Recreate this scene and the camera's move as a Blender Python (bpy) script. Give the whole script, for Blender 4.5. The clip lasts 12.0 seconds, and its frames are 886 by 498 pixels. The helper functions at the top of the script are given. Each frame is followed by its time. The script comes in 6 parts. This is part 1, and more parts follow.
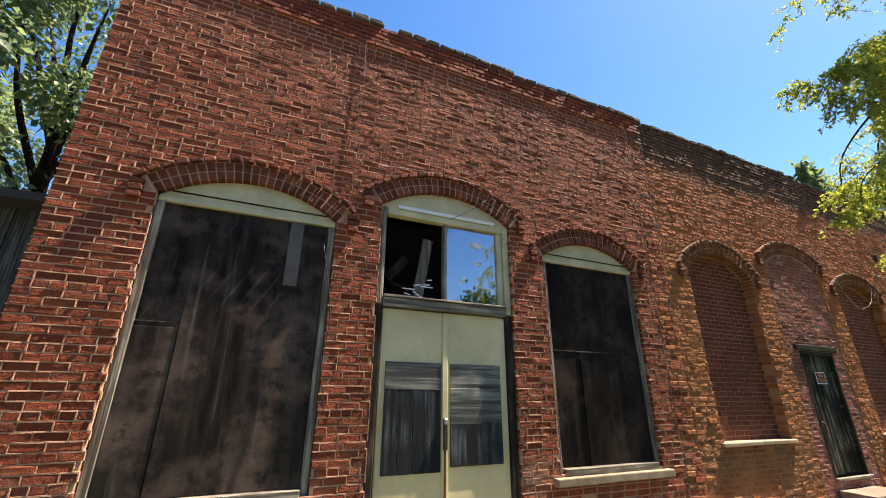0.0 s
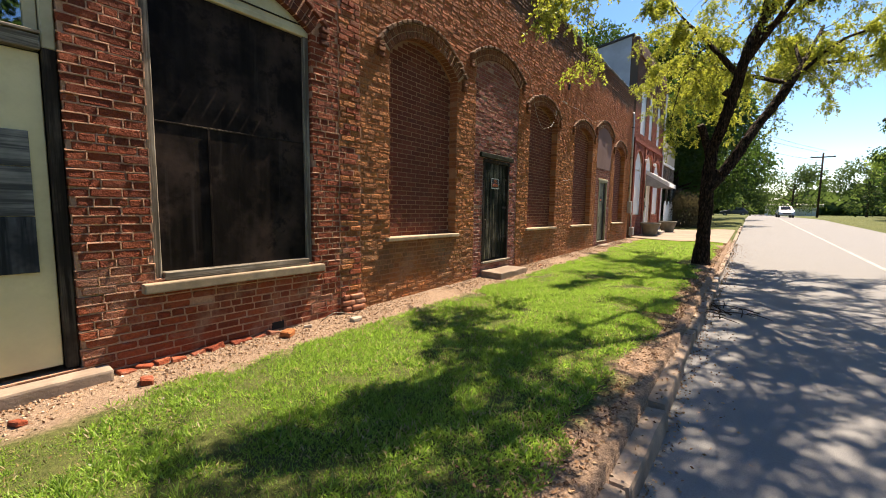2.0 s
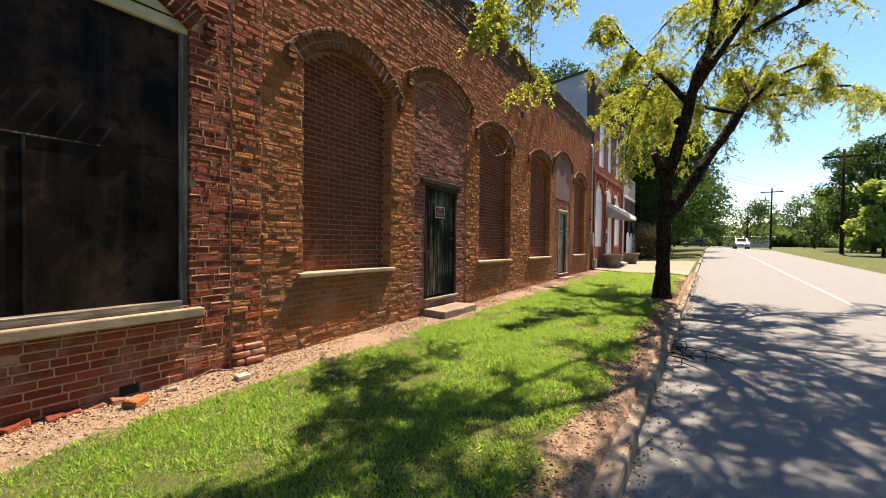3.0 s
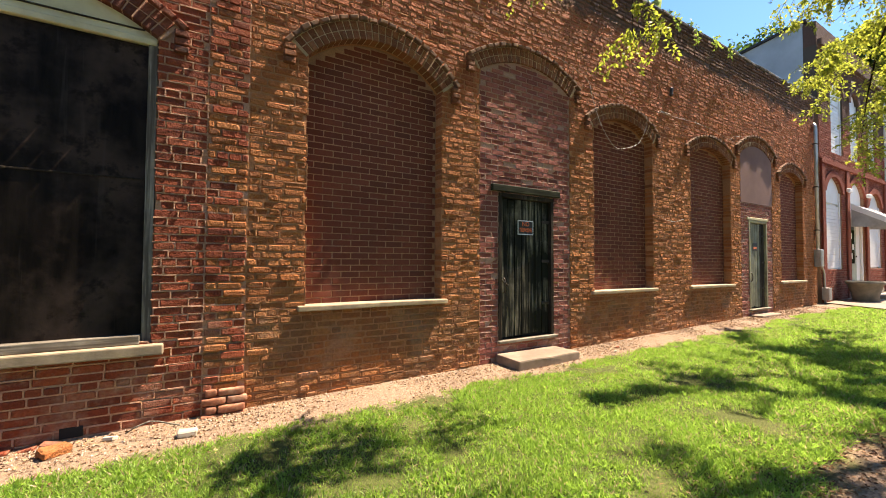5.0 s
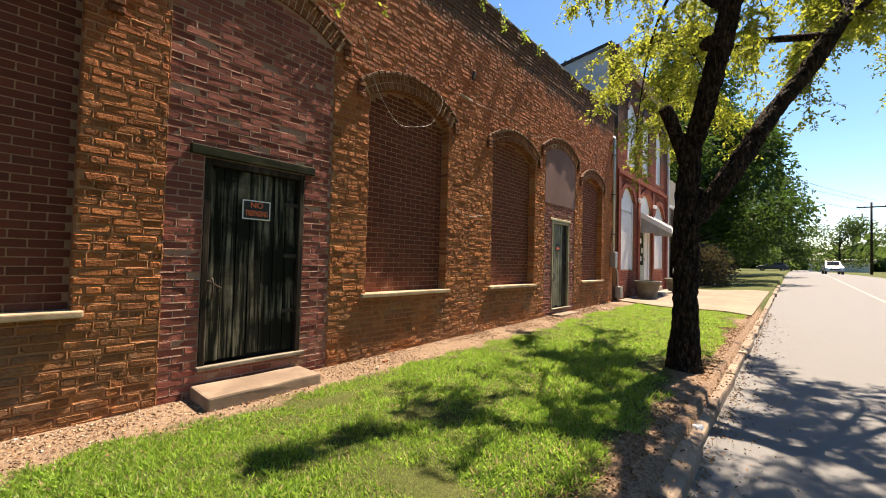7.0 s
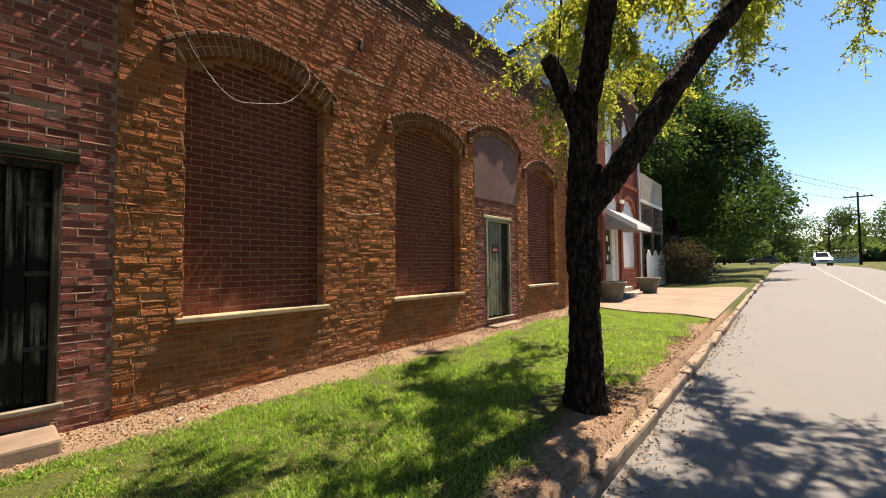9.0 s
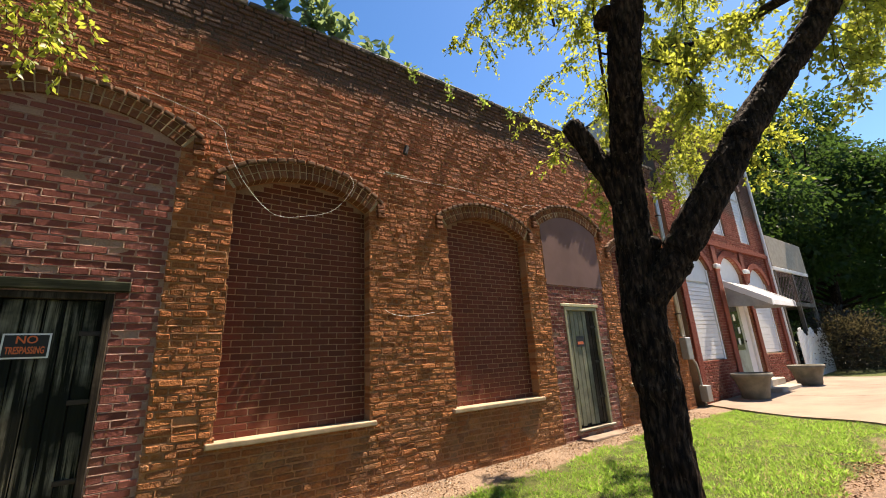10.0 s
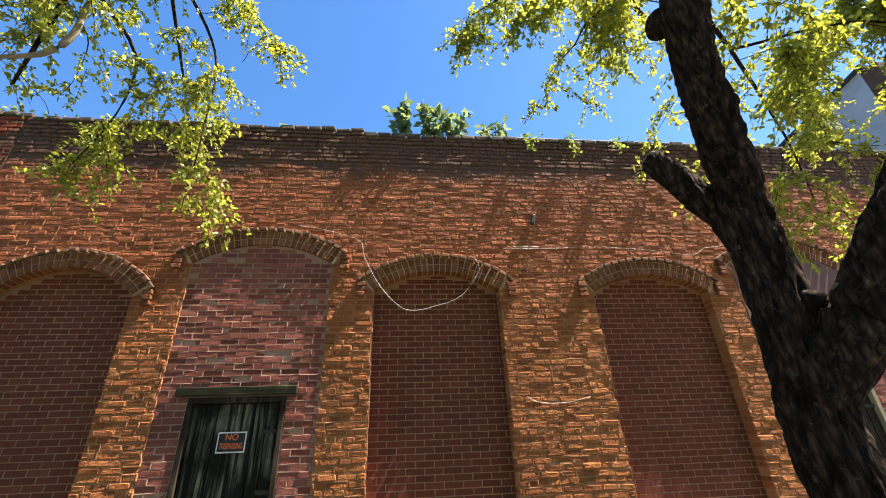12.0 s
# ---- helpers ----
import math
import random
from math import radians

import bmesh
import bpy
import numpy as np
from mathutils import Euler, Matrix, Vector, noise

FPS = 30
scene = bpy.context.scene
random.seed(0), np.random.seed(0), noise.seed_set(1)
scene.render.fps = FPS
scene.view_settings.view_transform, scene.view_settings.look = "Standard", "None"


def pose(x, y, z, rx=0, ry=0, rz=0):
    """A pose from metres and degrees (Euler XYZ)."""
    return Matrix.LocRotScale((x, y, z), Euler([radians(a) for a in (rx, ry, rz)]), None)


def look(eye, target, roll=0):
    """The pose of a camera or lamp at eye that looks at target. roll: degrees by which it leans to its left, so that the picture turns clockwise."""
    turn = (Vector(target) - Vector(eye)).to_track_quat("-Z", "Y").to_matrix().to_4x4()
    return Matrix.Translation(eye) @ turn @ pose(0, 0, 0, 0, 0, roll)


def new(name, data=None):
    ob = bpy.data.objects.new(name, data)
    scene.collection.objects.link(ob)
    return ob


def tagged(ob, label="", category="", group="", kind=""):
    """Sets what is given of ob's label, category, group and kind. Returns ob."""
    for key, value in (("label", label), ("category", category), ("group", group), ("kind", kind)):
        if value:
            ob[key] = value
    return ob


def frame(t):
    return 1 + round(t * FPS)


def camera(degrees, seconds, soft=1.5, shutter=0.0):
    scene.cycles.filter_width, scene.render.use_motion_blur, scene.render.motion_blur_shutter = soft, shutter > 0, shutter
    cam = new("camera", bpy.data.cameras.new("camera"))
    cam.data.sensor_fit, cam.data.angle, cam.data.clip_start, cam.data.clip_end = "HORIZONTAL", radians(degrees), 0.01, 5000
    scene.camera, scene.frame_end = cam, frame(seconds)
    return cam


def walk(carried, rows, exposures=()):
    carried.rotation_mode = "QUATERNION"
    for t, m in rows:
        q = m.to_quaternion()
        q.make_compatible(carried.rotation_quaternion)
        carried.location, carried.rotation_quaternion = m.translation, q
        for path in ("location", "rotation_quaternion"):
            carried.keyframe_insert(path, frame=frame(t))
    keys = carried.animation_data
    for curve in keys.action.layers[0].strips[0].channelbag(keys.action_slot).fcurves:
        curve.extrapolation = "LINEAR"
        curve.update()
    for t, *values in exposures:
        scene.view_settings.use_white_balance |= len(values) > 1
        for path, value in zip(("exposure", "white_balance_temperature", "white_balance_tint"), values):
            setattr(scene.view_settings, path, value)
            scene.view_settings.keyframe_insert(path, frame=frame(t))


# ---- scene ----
cam = camera(95.4, 12.0, soft=1.0)
PATH = [
    (0, (0.741, 0.267, 1.437), (1.49, 1.99, 2.122), 0.4),
    (0.5, (1.189, 0.297, 1.378), (2.156, 1.965, 1.909), -1.0),
    (1, (1.75, 0.272, 1.29), (3.057, 1.777, 1.455), -1.2),
    (1.5, (2.258, 0.36, 1.283), (3.791, 1.638, 1.138), -0.2),
    (2, (2.739, 0.333, 1.26), (4.325, 1.536, 1.063), 0.8),
    (2.5, (3.231, 0.385, 1.235), (4.869, 1.528, 1.134), 0.9),
    (3, (3.729, 0.318, 1.242), (5.396, 1.422, 1.207), 0.7),
    (3.2, (3.929, 0.293, 1.235), (5.592, 1.404, 1.206), 0.9),
    (4.8, (5.694, 0.204, 1.3), (6.925, 1.779, 1.366), 0.2),
    (5, (5.887, 0.209, 1.297), (6.928, 1.916, 1.359), 0.3),
    (5.5, (6.208, 0.257, 1.291), (6.865, 2.144, 1.36), 1.1),
    (6, (6.809, 0.237, 1.324), (7.622, 2.062, 1.408), 0.9),
    (6.5, (7.384, 0.174, 1.353), (8.625, 1.742, 1.402), 1.5),
    (7, (7.923, 0.201, 1.306), (9.432, 1.513, 1.361), 1.4),
    (7.5, (8.422, 0.115, 1.303), (10.002, 1.339, 1.368), -0.4),
    (7.7, (8.62, 0.065, 1.293), (10.18, 1.314, 1.365), -0.7),
    (9.3, (10.086, -0.201, 1.388), (11.586, 1.119, 1.477), -0.6),
    (9.5, (10.256, -0.18, 1.423), (11.694, 1.202, 1.576), -1.5),
    (10, (10.656, -0.265, 1.499), (11.778, 1.305, 2.024), -3.1),
    (10.5, (11.04, -0.308, 1.604), (11.739, 1.334, 2.506), -2.0),
    (11, (11.331, -0.358, 1.686), (11.795, 1.301, 2.702), -1.6),
    (11.5, (11.51, -0.447, 1.711), (11.85, 1.243, 2.725), -1.7),
    (12, (11.578, -0.434, 1.672), (11.77, 1.354, 2.547), -2.2),
]
walk(cam, [(t, look(eye, target, roll)) for t, eye, target, roll in PATH], [(0, 1.86, 6850, 18), (1.0, 1.72, 6950, 18), (1.5, 1.58, 7100, 18), (2.5, 1.55, 7350, 18), (5.5, 1.97, 7300, 18), (6.5, 1.83, 7350, 18), (7.5, 1.36, 7450, 18), (9.5, 1.34, 7450, 18), (10.5, 1.9, 6900, 18), (12, 2.08, 6900, 18)])

# ---- light ----
SUN_EL, SUN_OFF = 60.5, 8.2      # height of the sun; how far it stands off the facade's plane
world = bpy.data.worlds.new("sky")
scene.world = world
world.use_nodes = True
_wn, _wl = world.node_tree.nodes, world.node_tree.links
_wn.clear()
_sky = _wn.new("ShaderNodeTexSky")
_sky.sky_type = "NISHITA"
_sky.sun_disc = False
_sky.sun_elevation, _sky.sun_rotation = radians(SUN_EL), radians(90 + SUN_OFF)
_sky.dust_density, _sky.ozone_density = 0.3, 3.0
_bg = _wn.new("ShaderNodeBackground")
_bg.inputs["Strength"].default_value = 0.078
_out = _wn.new("ShaderNodeOutputWorld")
_hs = _wn.new("ShaderNodeHueSaturation")
_hs.inputs["Saturation"].default_value = 1.26
_wl.new(_sky.outputs[0], _hs.inputs["Color"])
_wl.new(_hs.outputs[0], _bg.inputs[0])
_wl.new(_bg.outputs[0], _out.inputs[0])
_sd = bpy.data.lights.new("sun", "SUN")
_sd.energy, _sd.angle, _sd.color = 5.0, radians(0.53), (1.0, 0.90, 0.74)
sun = new("sun", _sd)
_ce = math.cos(radians(SUN_EL))
_to_sun = Vector((_ce * math.cos(radians(SUN_OFF)), -_ce * math.sin(radians(SUN_OFF)), math.sin(radians(SUN_EL))))
sun.matrix_world = look(tuple(_to_sun * 60), (0, 0, 0))

# ---- materials ----


class Nodes:
    """A small wrapper to write node materials in few lines."""

    def __init__(self, name):
        self.m = bpy.data.materials.new(name)
        self.m.use_nodes = True
        self.t = self.m.node_tree
        self.t.nodes.clear()
        self.out = self.t.nodes.new("ShaderNodeOutputMaterial")

    def n(self, kind, **inputs):
        node = self.t.nodes.new("ShaderNode" + kind)
        for k, v in inputs.items():
            self.put(node, k, v)
        return node

    def put(self, node, key, v):
        sock = node.inputs[int(key[1:])] if key[0] == "i" and key[1:].isdigit() else node.inputs[key.replace("_", " ")]
        if isinstance(v, bpy.types.NodeSocket):
            self.t.links.new(v, sock)
        elif isinstance(v, tuple) and len(v) == 3 and sock.type == "RGBA":
            sock.default_value = (*v, 1)
        else:
            sock.default_value = v

    def pos(self):
        return self.n("NewGeometry").outputs["Position"]

    def noise(self, scale, detail=3.0, rough=0.6, vec=None):
        return self.n("TexNoise", Vector=vec or self.pos(), Scale=scale, Detail=detail, Roughness=rough).outputs["Fac"]

    def ramp(self, fac, lo, hi, a=0.0, b=1.0):
        return self.n("MapRange", i0=fac, i1=lo, i2=hi, i3=a, i4=b).outputs[0]

    def mix(self, fac, a, b, blend="MIX"):
        x = self.t.nodes.new("ShaderNodeMix")
        x.data_type, x.blend_type = "RGBA", blend
        for i, v in ((0, fac), (6, a), (7, b)):
            if isinstance(v, bpy.types.NodeSocket):
                self.t.links.new(v, x.inputs[i])
            else:
                x.inputs[i].default_value = (*v, 1) if isinstance(v, tuple) else v
        return x.outputs[2]

    def math(self, op, a, b=0.0, c=0.0):
        x = self.t.nodes.new("ShaderNodeMath")
        x.operation = op
        for i, v in enumerate((a, b, c)):
            if isinstance(v, bpy.types.NodeSocket):
                self.t.links.new(v, x.inputs[i])
            else:
                x.inputs[i].default_value = v
        return x.outputs[0]

    def rnd(self):
        """A random number for each piece, joined or not."""
        s = self.math("ADD", self.n("NewGeometry").outputs["Random Per Island"], self.n("ObjectInfo").outputs["Random"])
        return self.math("FRACT", self.math("MULTIPLY", s, 7.31))

    def sep(self, vec=None):
        return self.n("SeparateXYZ", i0=vec or self.pos()).outputs

    def _mul(self, s):
        x = self.t.nodes.new("ShaderNodeVectorMath")
        x.operation = "MULTIPLY"
        self.t.links.new(self.pos(), x.inputs[0])
        x.inputs[1].default_value = s
        return x.outputs[0]

    def bump(self, height, strength=0.4, dist=0.01):
        return self.n("Bump", Strength=strength, Distance=dist, Height=height).outputs[0]

    def done(self, color, rough=0.85, normal=None, metal=0.0, spec=0.4, **more):
        p = self.n("BsdfPrincipled", Base_Color=color, Roughness=rough, Metallic=metal, **more)
        p.inputs["Specular IOR Level"].default_value = spec
        if normal:
            self.t.links.new(normal, p.inputs["Normal"])
        self.t.links.new(p.outputs[0], self.out.inputs[0])
        return self.m


def brick_material(name, dark, mid, light, stain=0.5, pale=0.3, relief=0.8, soot=(5.75, 6.15), upper=None, moss=0.0):
    """Old brick: a tone for each piece, grain, pits, smears of mortar, broad stains, soot under the coping."""
    soot_z = soot
    k = Nodes(name)
    r = k.rnd()
    z = k.sep()[2]
    c = k.mix(k.ramp(r, 0.0, 0.55), dark, mid)
    c = k.mix(k.ramp(r, 0.6, 1.0), c, light)
    if upper:                                                                   # redder bricks of the upper wall
        part_up = k.ramp(k.math("ADD", z, k.math("MULTIPLY", k.noise(1.1, 4), 2.4)), 3.9, 5.3, 0.0, 0.85)
        c = k.mix(part_up, c, k.mix(r, upper, tuple(v * 1.5 for v in upper)))
    grain = k.noise(95, 4, 0.7)
    blot = k.noise(14, 4, 0.65)
    big = k.noise(0.8, 4, 0.6)
    c = k.mix(k.ramp(grain, 0.3, 0.75, 0.0, 0.45), c, tuple(v * 0.45 for v in mid))
    c = k.mix(k.ramp(blot, 0.58, 0.8, 0.0, pale), c, (0.42, 0.36, 0.29))      # old mortar smeared over the face
    c = k.mix(k.ramp(big, 0.5, 0.75, 0.0, stain), c, tuple(v * 0.5 for v in dark))
    burnt = k.math("FRACT", k.math("MULTIPLY", r, 13.7))
    c = k.mix(k.ramp(burnt, 0.88, 0.94, 0.0, 0.3), c, (0.06, 0.03, 0.022))      # overburnt headers
    streak = k.noise(1.0, 4, 0.6, k._mul((3.2, 3.2, 0.35)))
    c = k.mix(k.ramp(streak, 0.55, 0.72, 0.0, 0.45 * stain), c, (0.07, 0.04, 0.028))
    # soot and lichen under the coping
    soot = k.math("MULTIPLY", k.ramp(k.math("ADD", z, k.math("MULTIPLY", k.noise(1.6, 4), 0.9)), *soot_z), 0.8)
    c = k.mix(soot, c, (0.095, 0.075, 0.058))
    bloom = k.math("MULTIPLY", k.ramp(k.noise(2.3, 5, 0.65), 0.5, 0.64, 0, 0.45), k.ramp(z, 1.1, 0.5))
    c = k.mix(bloom, c, (0.42, 0.29, 0.2))                                      # salt bloom above the ground
    if moss:
        damp = k.math("MULTIPLY", k.ramp(k.noise(1.7, 5, 0.65), 0.42, 0.58, 0, moss), k.ramp(z, 1.0, 0.65))
        c = k.mix(damp, c, (0.13, 0.1, 0.055))
    pits = k.noise(33, 3, 0.6)
    c = k.mix(k.ramp(pits, 0.35, 0.62, 0.3 * relief, 0.0), c, tuple(v * 0.4 for v in dark))
    h = k.math("ADD", grain, k.math("MULTIPLY", k.math("ADD", blot, pits), 1.6))
    return k.done(c, 0.9, k.bump(h, min(relief, 1.0), 0.006 + 0.01 * relief), spec=0.2)


def mortar_material(name, col, scale=60, soot=(5.75, 6.15)):
    k = Nodes(name)
    f = k.noise(scale, 4)
    c = k.mix(k.ramp(f, 0.3, 0.7), tuple(v * 0.72 for v in col), col)
    c = k.mix(k.ramp(k.noise(1.3, 4), 0.45, 0.7, 0, 0.5), c, tuple(v * 0.5 for v in col))
    z = k.sep()[2]
    c = k.mix(k.math("MULTIPLY", k.ramp(k.math("ADD", z, k.math("MULTIPLY", k.noise(1.6, 4), 0.9)), *soot), 0.92), c, (0.08, 0.065, 0.05))
    return k.done(c, 0.95, k.bump(f, 0.8, 0.01), spec=0.2)


BRICK_RED = brick_material("old red brick", (0.2, 0.043, 0.021), (0.3, 0.067, 0.029), (0.38, 0.1, 0.044), pale=0.18, stain=0.6, soot=(6.5, 6.9))
BRICK_TAN = brick_material("old tan brick", (0.34, 0.115, 0.04), (0.47, 0.168, 0.056), (0.57, 0.225, 0.08), pale=0.28, stain=0.45, relief=1.0, soot=(5.5, 5.8), upper=(0.33, 0.096, 0.046), moss=0.5)
BRICK_FILL = brick_material("painted infill brick", (0.135, 0.038, 0.023), (0.17, 0.048, 0.029), (0.205, 0.06, 0.036), stain=0.3, pale=0.04, relief=0.25)
BRICK_MAUVE = brick_material("mauve infill brick", (0.19, 0.056, 0.043), (0.28, 0.09, 0.068), (0.37, 0.135, 0.104), stain=0.3, pale=0.1, relief=0.5)
BRICK_HOUSE = brick_material("house brick", (0.22, 0.05, 0.03), (0.29, 0.075, 0.045), (0.36, 0.12, 0.08), stain=0.2)
BRICK_ARCH = brick_material("dark arch brick", (0.17, 0.06, 0.028), (0.26, 0.098, 0.044), (0.33, 0.14, 0.064), pale=0.25)
BRICK_STAINED = brick_material("stained red arch brick", (0.1, 0.032, 0.02), (0.2, 0.056, 0.03), (0.29, 0.09, 0.048), stain=0.7, pale=0.25)
MORTAR = mortar_material("old mortar", (0.50, 0.28, 0.18), soot=(6.5, 6.9))
MORTAR_TAN = mortar_material("sandy mortar", (0.45, 0.215, 0.105), soot=(5.5, 5.8))
MORTAR_FILL = mortar_material("infill mortar", (0.38, 0.22, 0.135))
MORTAR_MAUVE = mortar_material("mauve mortar", (0.42, 0.26, 0.2))
MORTAR_ARCH = mortar_material("arch mortar", (0.48, 0.34, 0.21))


def plain(name, col, rough=0.7, var=0.35, scale=8.0, fine=60.0, metal=0.0, bump=0.2, dirt=None, spec=0.4):
    k = Nodes(name)
    a, b = k.noise(scale, 5), k.noise(fine, 4)
    c = k.mix(k.ramp(a, 0.35, 0.7), tuple(v * (1 - var) for v in col), col)
    c = k.mix(k.ramp(b, 0.5, 0.8, 0, 0.3), c, tuple(v * (1 - var) for v in col))
    if dirt:
        c = k.mix(k.ramp(k.noise(scale * 0.4, 6, 0.7), 0.5, 0.68, 0, 0.8), c, dirt)
    return k.done(c, rough, k.bump(b, bump, 0.004), metal=metal, spec=spec)


def wood(name, col, worn, along="z", amount=0.5, rough=0.8, scale=1.0):
    """Boards with grain along one axis, the paint or surface worn off in streaks."""
    k = Nodes(name)
    s = {"z": (40, 40, 1.6), "x": (1.6, 40, 40)}[along]
    vec = k._mul(tuple(v * scale for v in s))
    g = k.noise(1.0, 5, 0.65, vec)
    big = k.noise(2.4, 4)
    r = k.rnd()
    c = k.mix(k.ramp(g, 0.35, 0.7), tuple(v * 0.45 for v in col), col)
    c = k.mix(k.math("MULTIPLY", k.ramp(g, 0.45, 0.62), k.ramp(big, 0.62 - 0.4 * amount, 0.75 - 0.2 * amount)), c, worn)
    c = k.mix(k.ramp(r, 0, 1, 0, 0.25), c, tuple(v * 0.5 for v in col))
    return k.done(c, rough, k.bump(g, 0.5, 0.006), spec=0.12)


WOOD_GREY = wood("weathered grey wood", (0.19, 0.165, 0.13), (0.42, 0.38, 0.3), amount=0.7)
WOOD_GREY_X = wood("weathered grey wood across", (0.19, 0.165, 0.13), (0.42, 0.38, 0.3), "x", amount=0.7)
WOOD_DOOR = wood("green-black plank", (0.014, 0.016, 0.011), (0.25, 0.235, 0.175), amount=0.5, scale=0.7)
WOOD_DARK = wood("dark frame wood", (0.035, 0.027, 0.02), (0.11, 0.09, 0.065), amount=0.4)
WOOD_PALE = plain("cream painted wood", (0.63, 0.56, 0.34), 0.65, 0.3, 2.5, 40, bump=0.2, dirt=(0.33, 0.28, 0.17))
DOOR_PALE = plain("pale yellow painted door", (0.70, 0.61, 0.35), 0.6, 0.2, 2.0, 40, bump=0.2, dirt=(0.45, 0.37, 0.2))
PLY = wood("rough plywood", (0.11, 0.115, 0.11), (0.30, 0.295, 0.26), "x", amount=0.8, scale=0.6)
PLY_DARK = wood("blackened board", (0.028, 0.032, 0.036), (0.13, 0.14, 0.145), "z", amount=0.5, scale=0.5)
GREEN_PAINT = plain("pale green paint", (0.42, 0.47, 0.36), 0.6, 0.25, 4.0, 50, dirt=(0.2, 0.2, 0.15))
DOOR_FRAME = plain("faded olive cream paint", (0.36, 0.33, 0.21), 0.7, 0.35, 4.0, 50, dirt=(0.12, 0.1, 0.07))
PAVE = plain("worn tan concrete", (0.28, 0.21, 0.155), 0.95, 0.3, 1.5, 60, bump=0.4, dirt=(0.27, 0.21, 0.15))
BOARD_BROWN = plain("brown-grey board", (0.13, 0.11, 0.095), 0.8, 0.35, 6, 50)
WHITE = plain("white paint", (0.78, 0.78, 0.76), 0.5, 0.08, 5, 60, bump=0.1)
KERB = plain("dirty kerb concrete", (0.34, 0.265, 0.2), 0.95, 0.5, 3.5, 60, bump=0.8, dirt=(0.14, 0.1, 0.07))
CONCRETE = plain("pale concrete", (0.46, 0.40, 0.32), 0.9, 0.35, 2.0, 70, bump=0.5, dirt=(0.25, 0.21, 0.16))
SILL = plain("stone sill", (0.52, 0.39, 0.25), 0.9, 0.45, 4.0, 70, bump=0.5, dirt=(0.2, 0.165, 0.12))
SILL_DARK = plain("dirty stone sill", (0.36, 0.28, 0.185), 0.9, 0.5, 4.0, 70, bump=0.6, dirt=(0.14, 0.11, 0.08))
STUCCO = plain("blue-grey render", (0.46, 0.50, 0.52), 0.9, 0.25, 1.0, 30, bump=0.3, dirt=(0.3, 0.32, 0.33))
METAL = plain("galvanised metal", (0.42, 0.42, 0.40), 0.45, 0.25, 6, 40, metal=0.6, bump=0.05)
DARK_METAL = plain("rusty dark metal", (0.06, 0.045, 0.035), 0.6, 0.4, 20, 90, metal=0.4)
RUST = plain("rust", (0.17, 0.07, 0.03), 0.9, 0.5, 20, 90)
# near-black colour standing in for the dark of unlit insides and holes
BLACK = plain("unlit interior black", (0.012, 0.012, 0.012), 0.9, 0.3)
ORANGE = plain("orange print", (0.75, 0.16, 0.05), 0.6, 0.15)
SIGN_BLACK = plain("black print", (0.02, 0.02, 0.02), 0.6, 0.15)
CABLE = plain("white cable", (0.62, 0.60, 0.55), 0.6, 0.2)
CABLE_DARK = plain("black cable", (0.02, 0.02, 0.02), 0.6, 0.2)
SHINGLE = plain("dark roofing", (0.05, 0.05, 0.05), 0.9, 0.3)
CAR_PAINT = plain("silver car paint", (0.5, 0.5, 0.5), 0.25, 0.05, metal=0.6, bump=0.0)
CAR_GLASS = plain("car glass", (0.02, 0.025, 0.03), 0.05, 0.1, bump=0.0, spec=0.8)
RUBBER = plain("tyre rubber", (0.02, 0.02, 0.02), 0.8, 0.2)


def tar_board(name, lift):
    k = Nodes(name)
    st = k.noise(1.0, 5, 0.6, k._mul((7, 7, 0.9)))
    big = k.noise(1.6, 5, 0.6)
    t = lambda c: tuple(v * lift for v in c)
    c = k.mix(k.ramp(st, 0.4, 0.7), t((0.004, 0.0032, 0.0028)), t((0.02, 0.015, 0.012)))
    c = k.mix(k.ramp(big, 0.46, 0.66, 0, 0.85), c, t((0.05, 0.034, 0.027)))
    c = k.mix(k.ramp(k.noise(5, 5, 0.7), 0.52, 0.62, 0, 0.75), c, t((0.007, 0.005, 0.0045)))
    drip = k.noise(1.0, 4, 0.6, k._mul((11, 11, 0.5)))
    c = k.mix(k.ramp(drip, 0.6, 0.75, 0, 0.5), c, t((0.06, 0.05, 0.045)))
    return k.done(c, k.ramp(big, 0.3, 0.7, 0.45, 0.7), k.bump(k.noise(5, 4), 0.2, 0.02), spec=0.06)


TAR, TAR_GREY = tar_board("black boarded panel", 1.0), tar_board("greying boarded panel", 2.6)


def glass_pane():
    k = Nodes("old window glass")
    g = k.n("BsdfGlossy", Color=(0.9, 0.93, 1.0), Roughness=0.02)
    nrm = k.bump(k.noise(2.0, 2), 0.05, 0.02)
    k.t.links.new(nrm, g.inputs["Normal"])
    t = k.n("BsdfTransparent", Color=(0.75, 0.78, 0.8))
    m = k.n("MixShader", Fac=0.27)
    k.t.links.new(t.outputs[0], m.inputs[1])
    k.t.links.new(g.outputs[0], m.inputs[2])
    k.t.links.new(m.outputs[0], k.out.inputs[0])
    return k.m


GLASS = glass_pane()


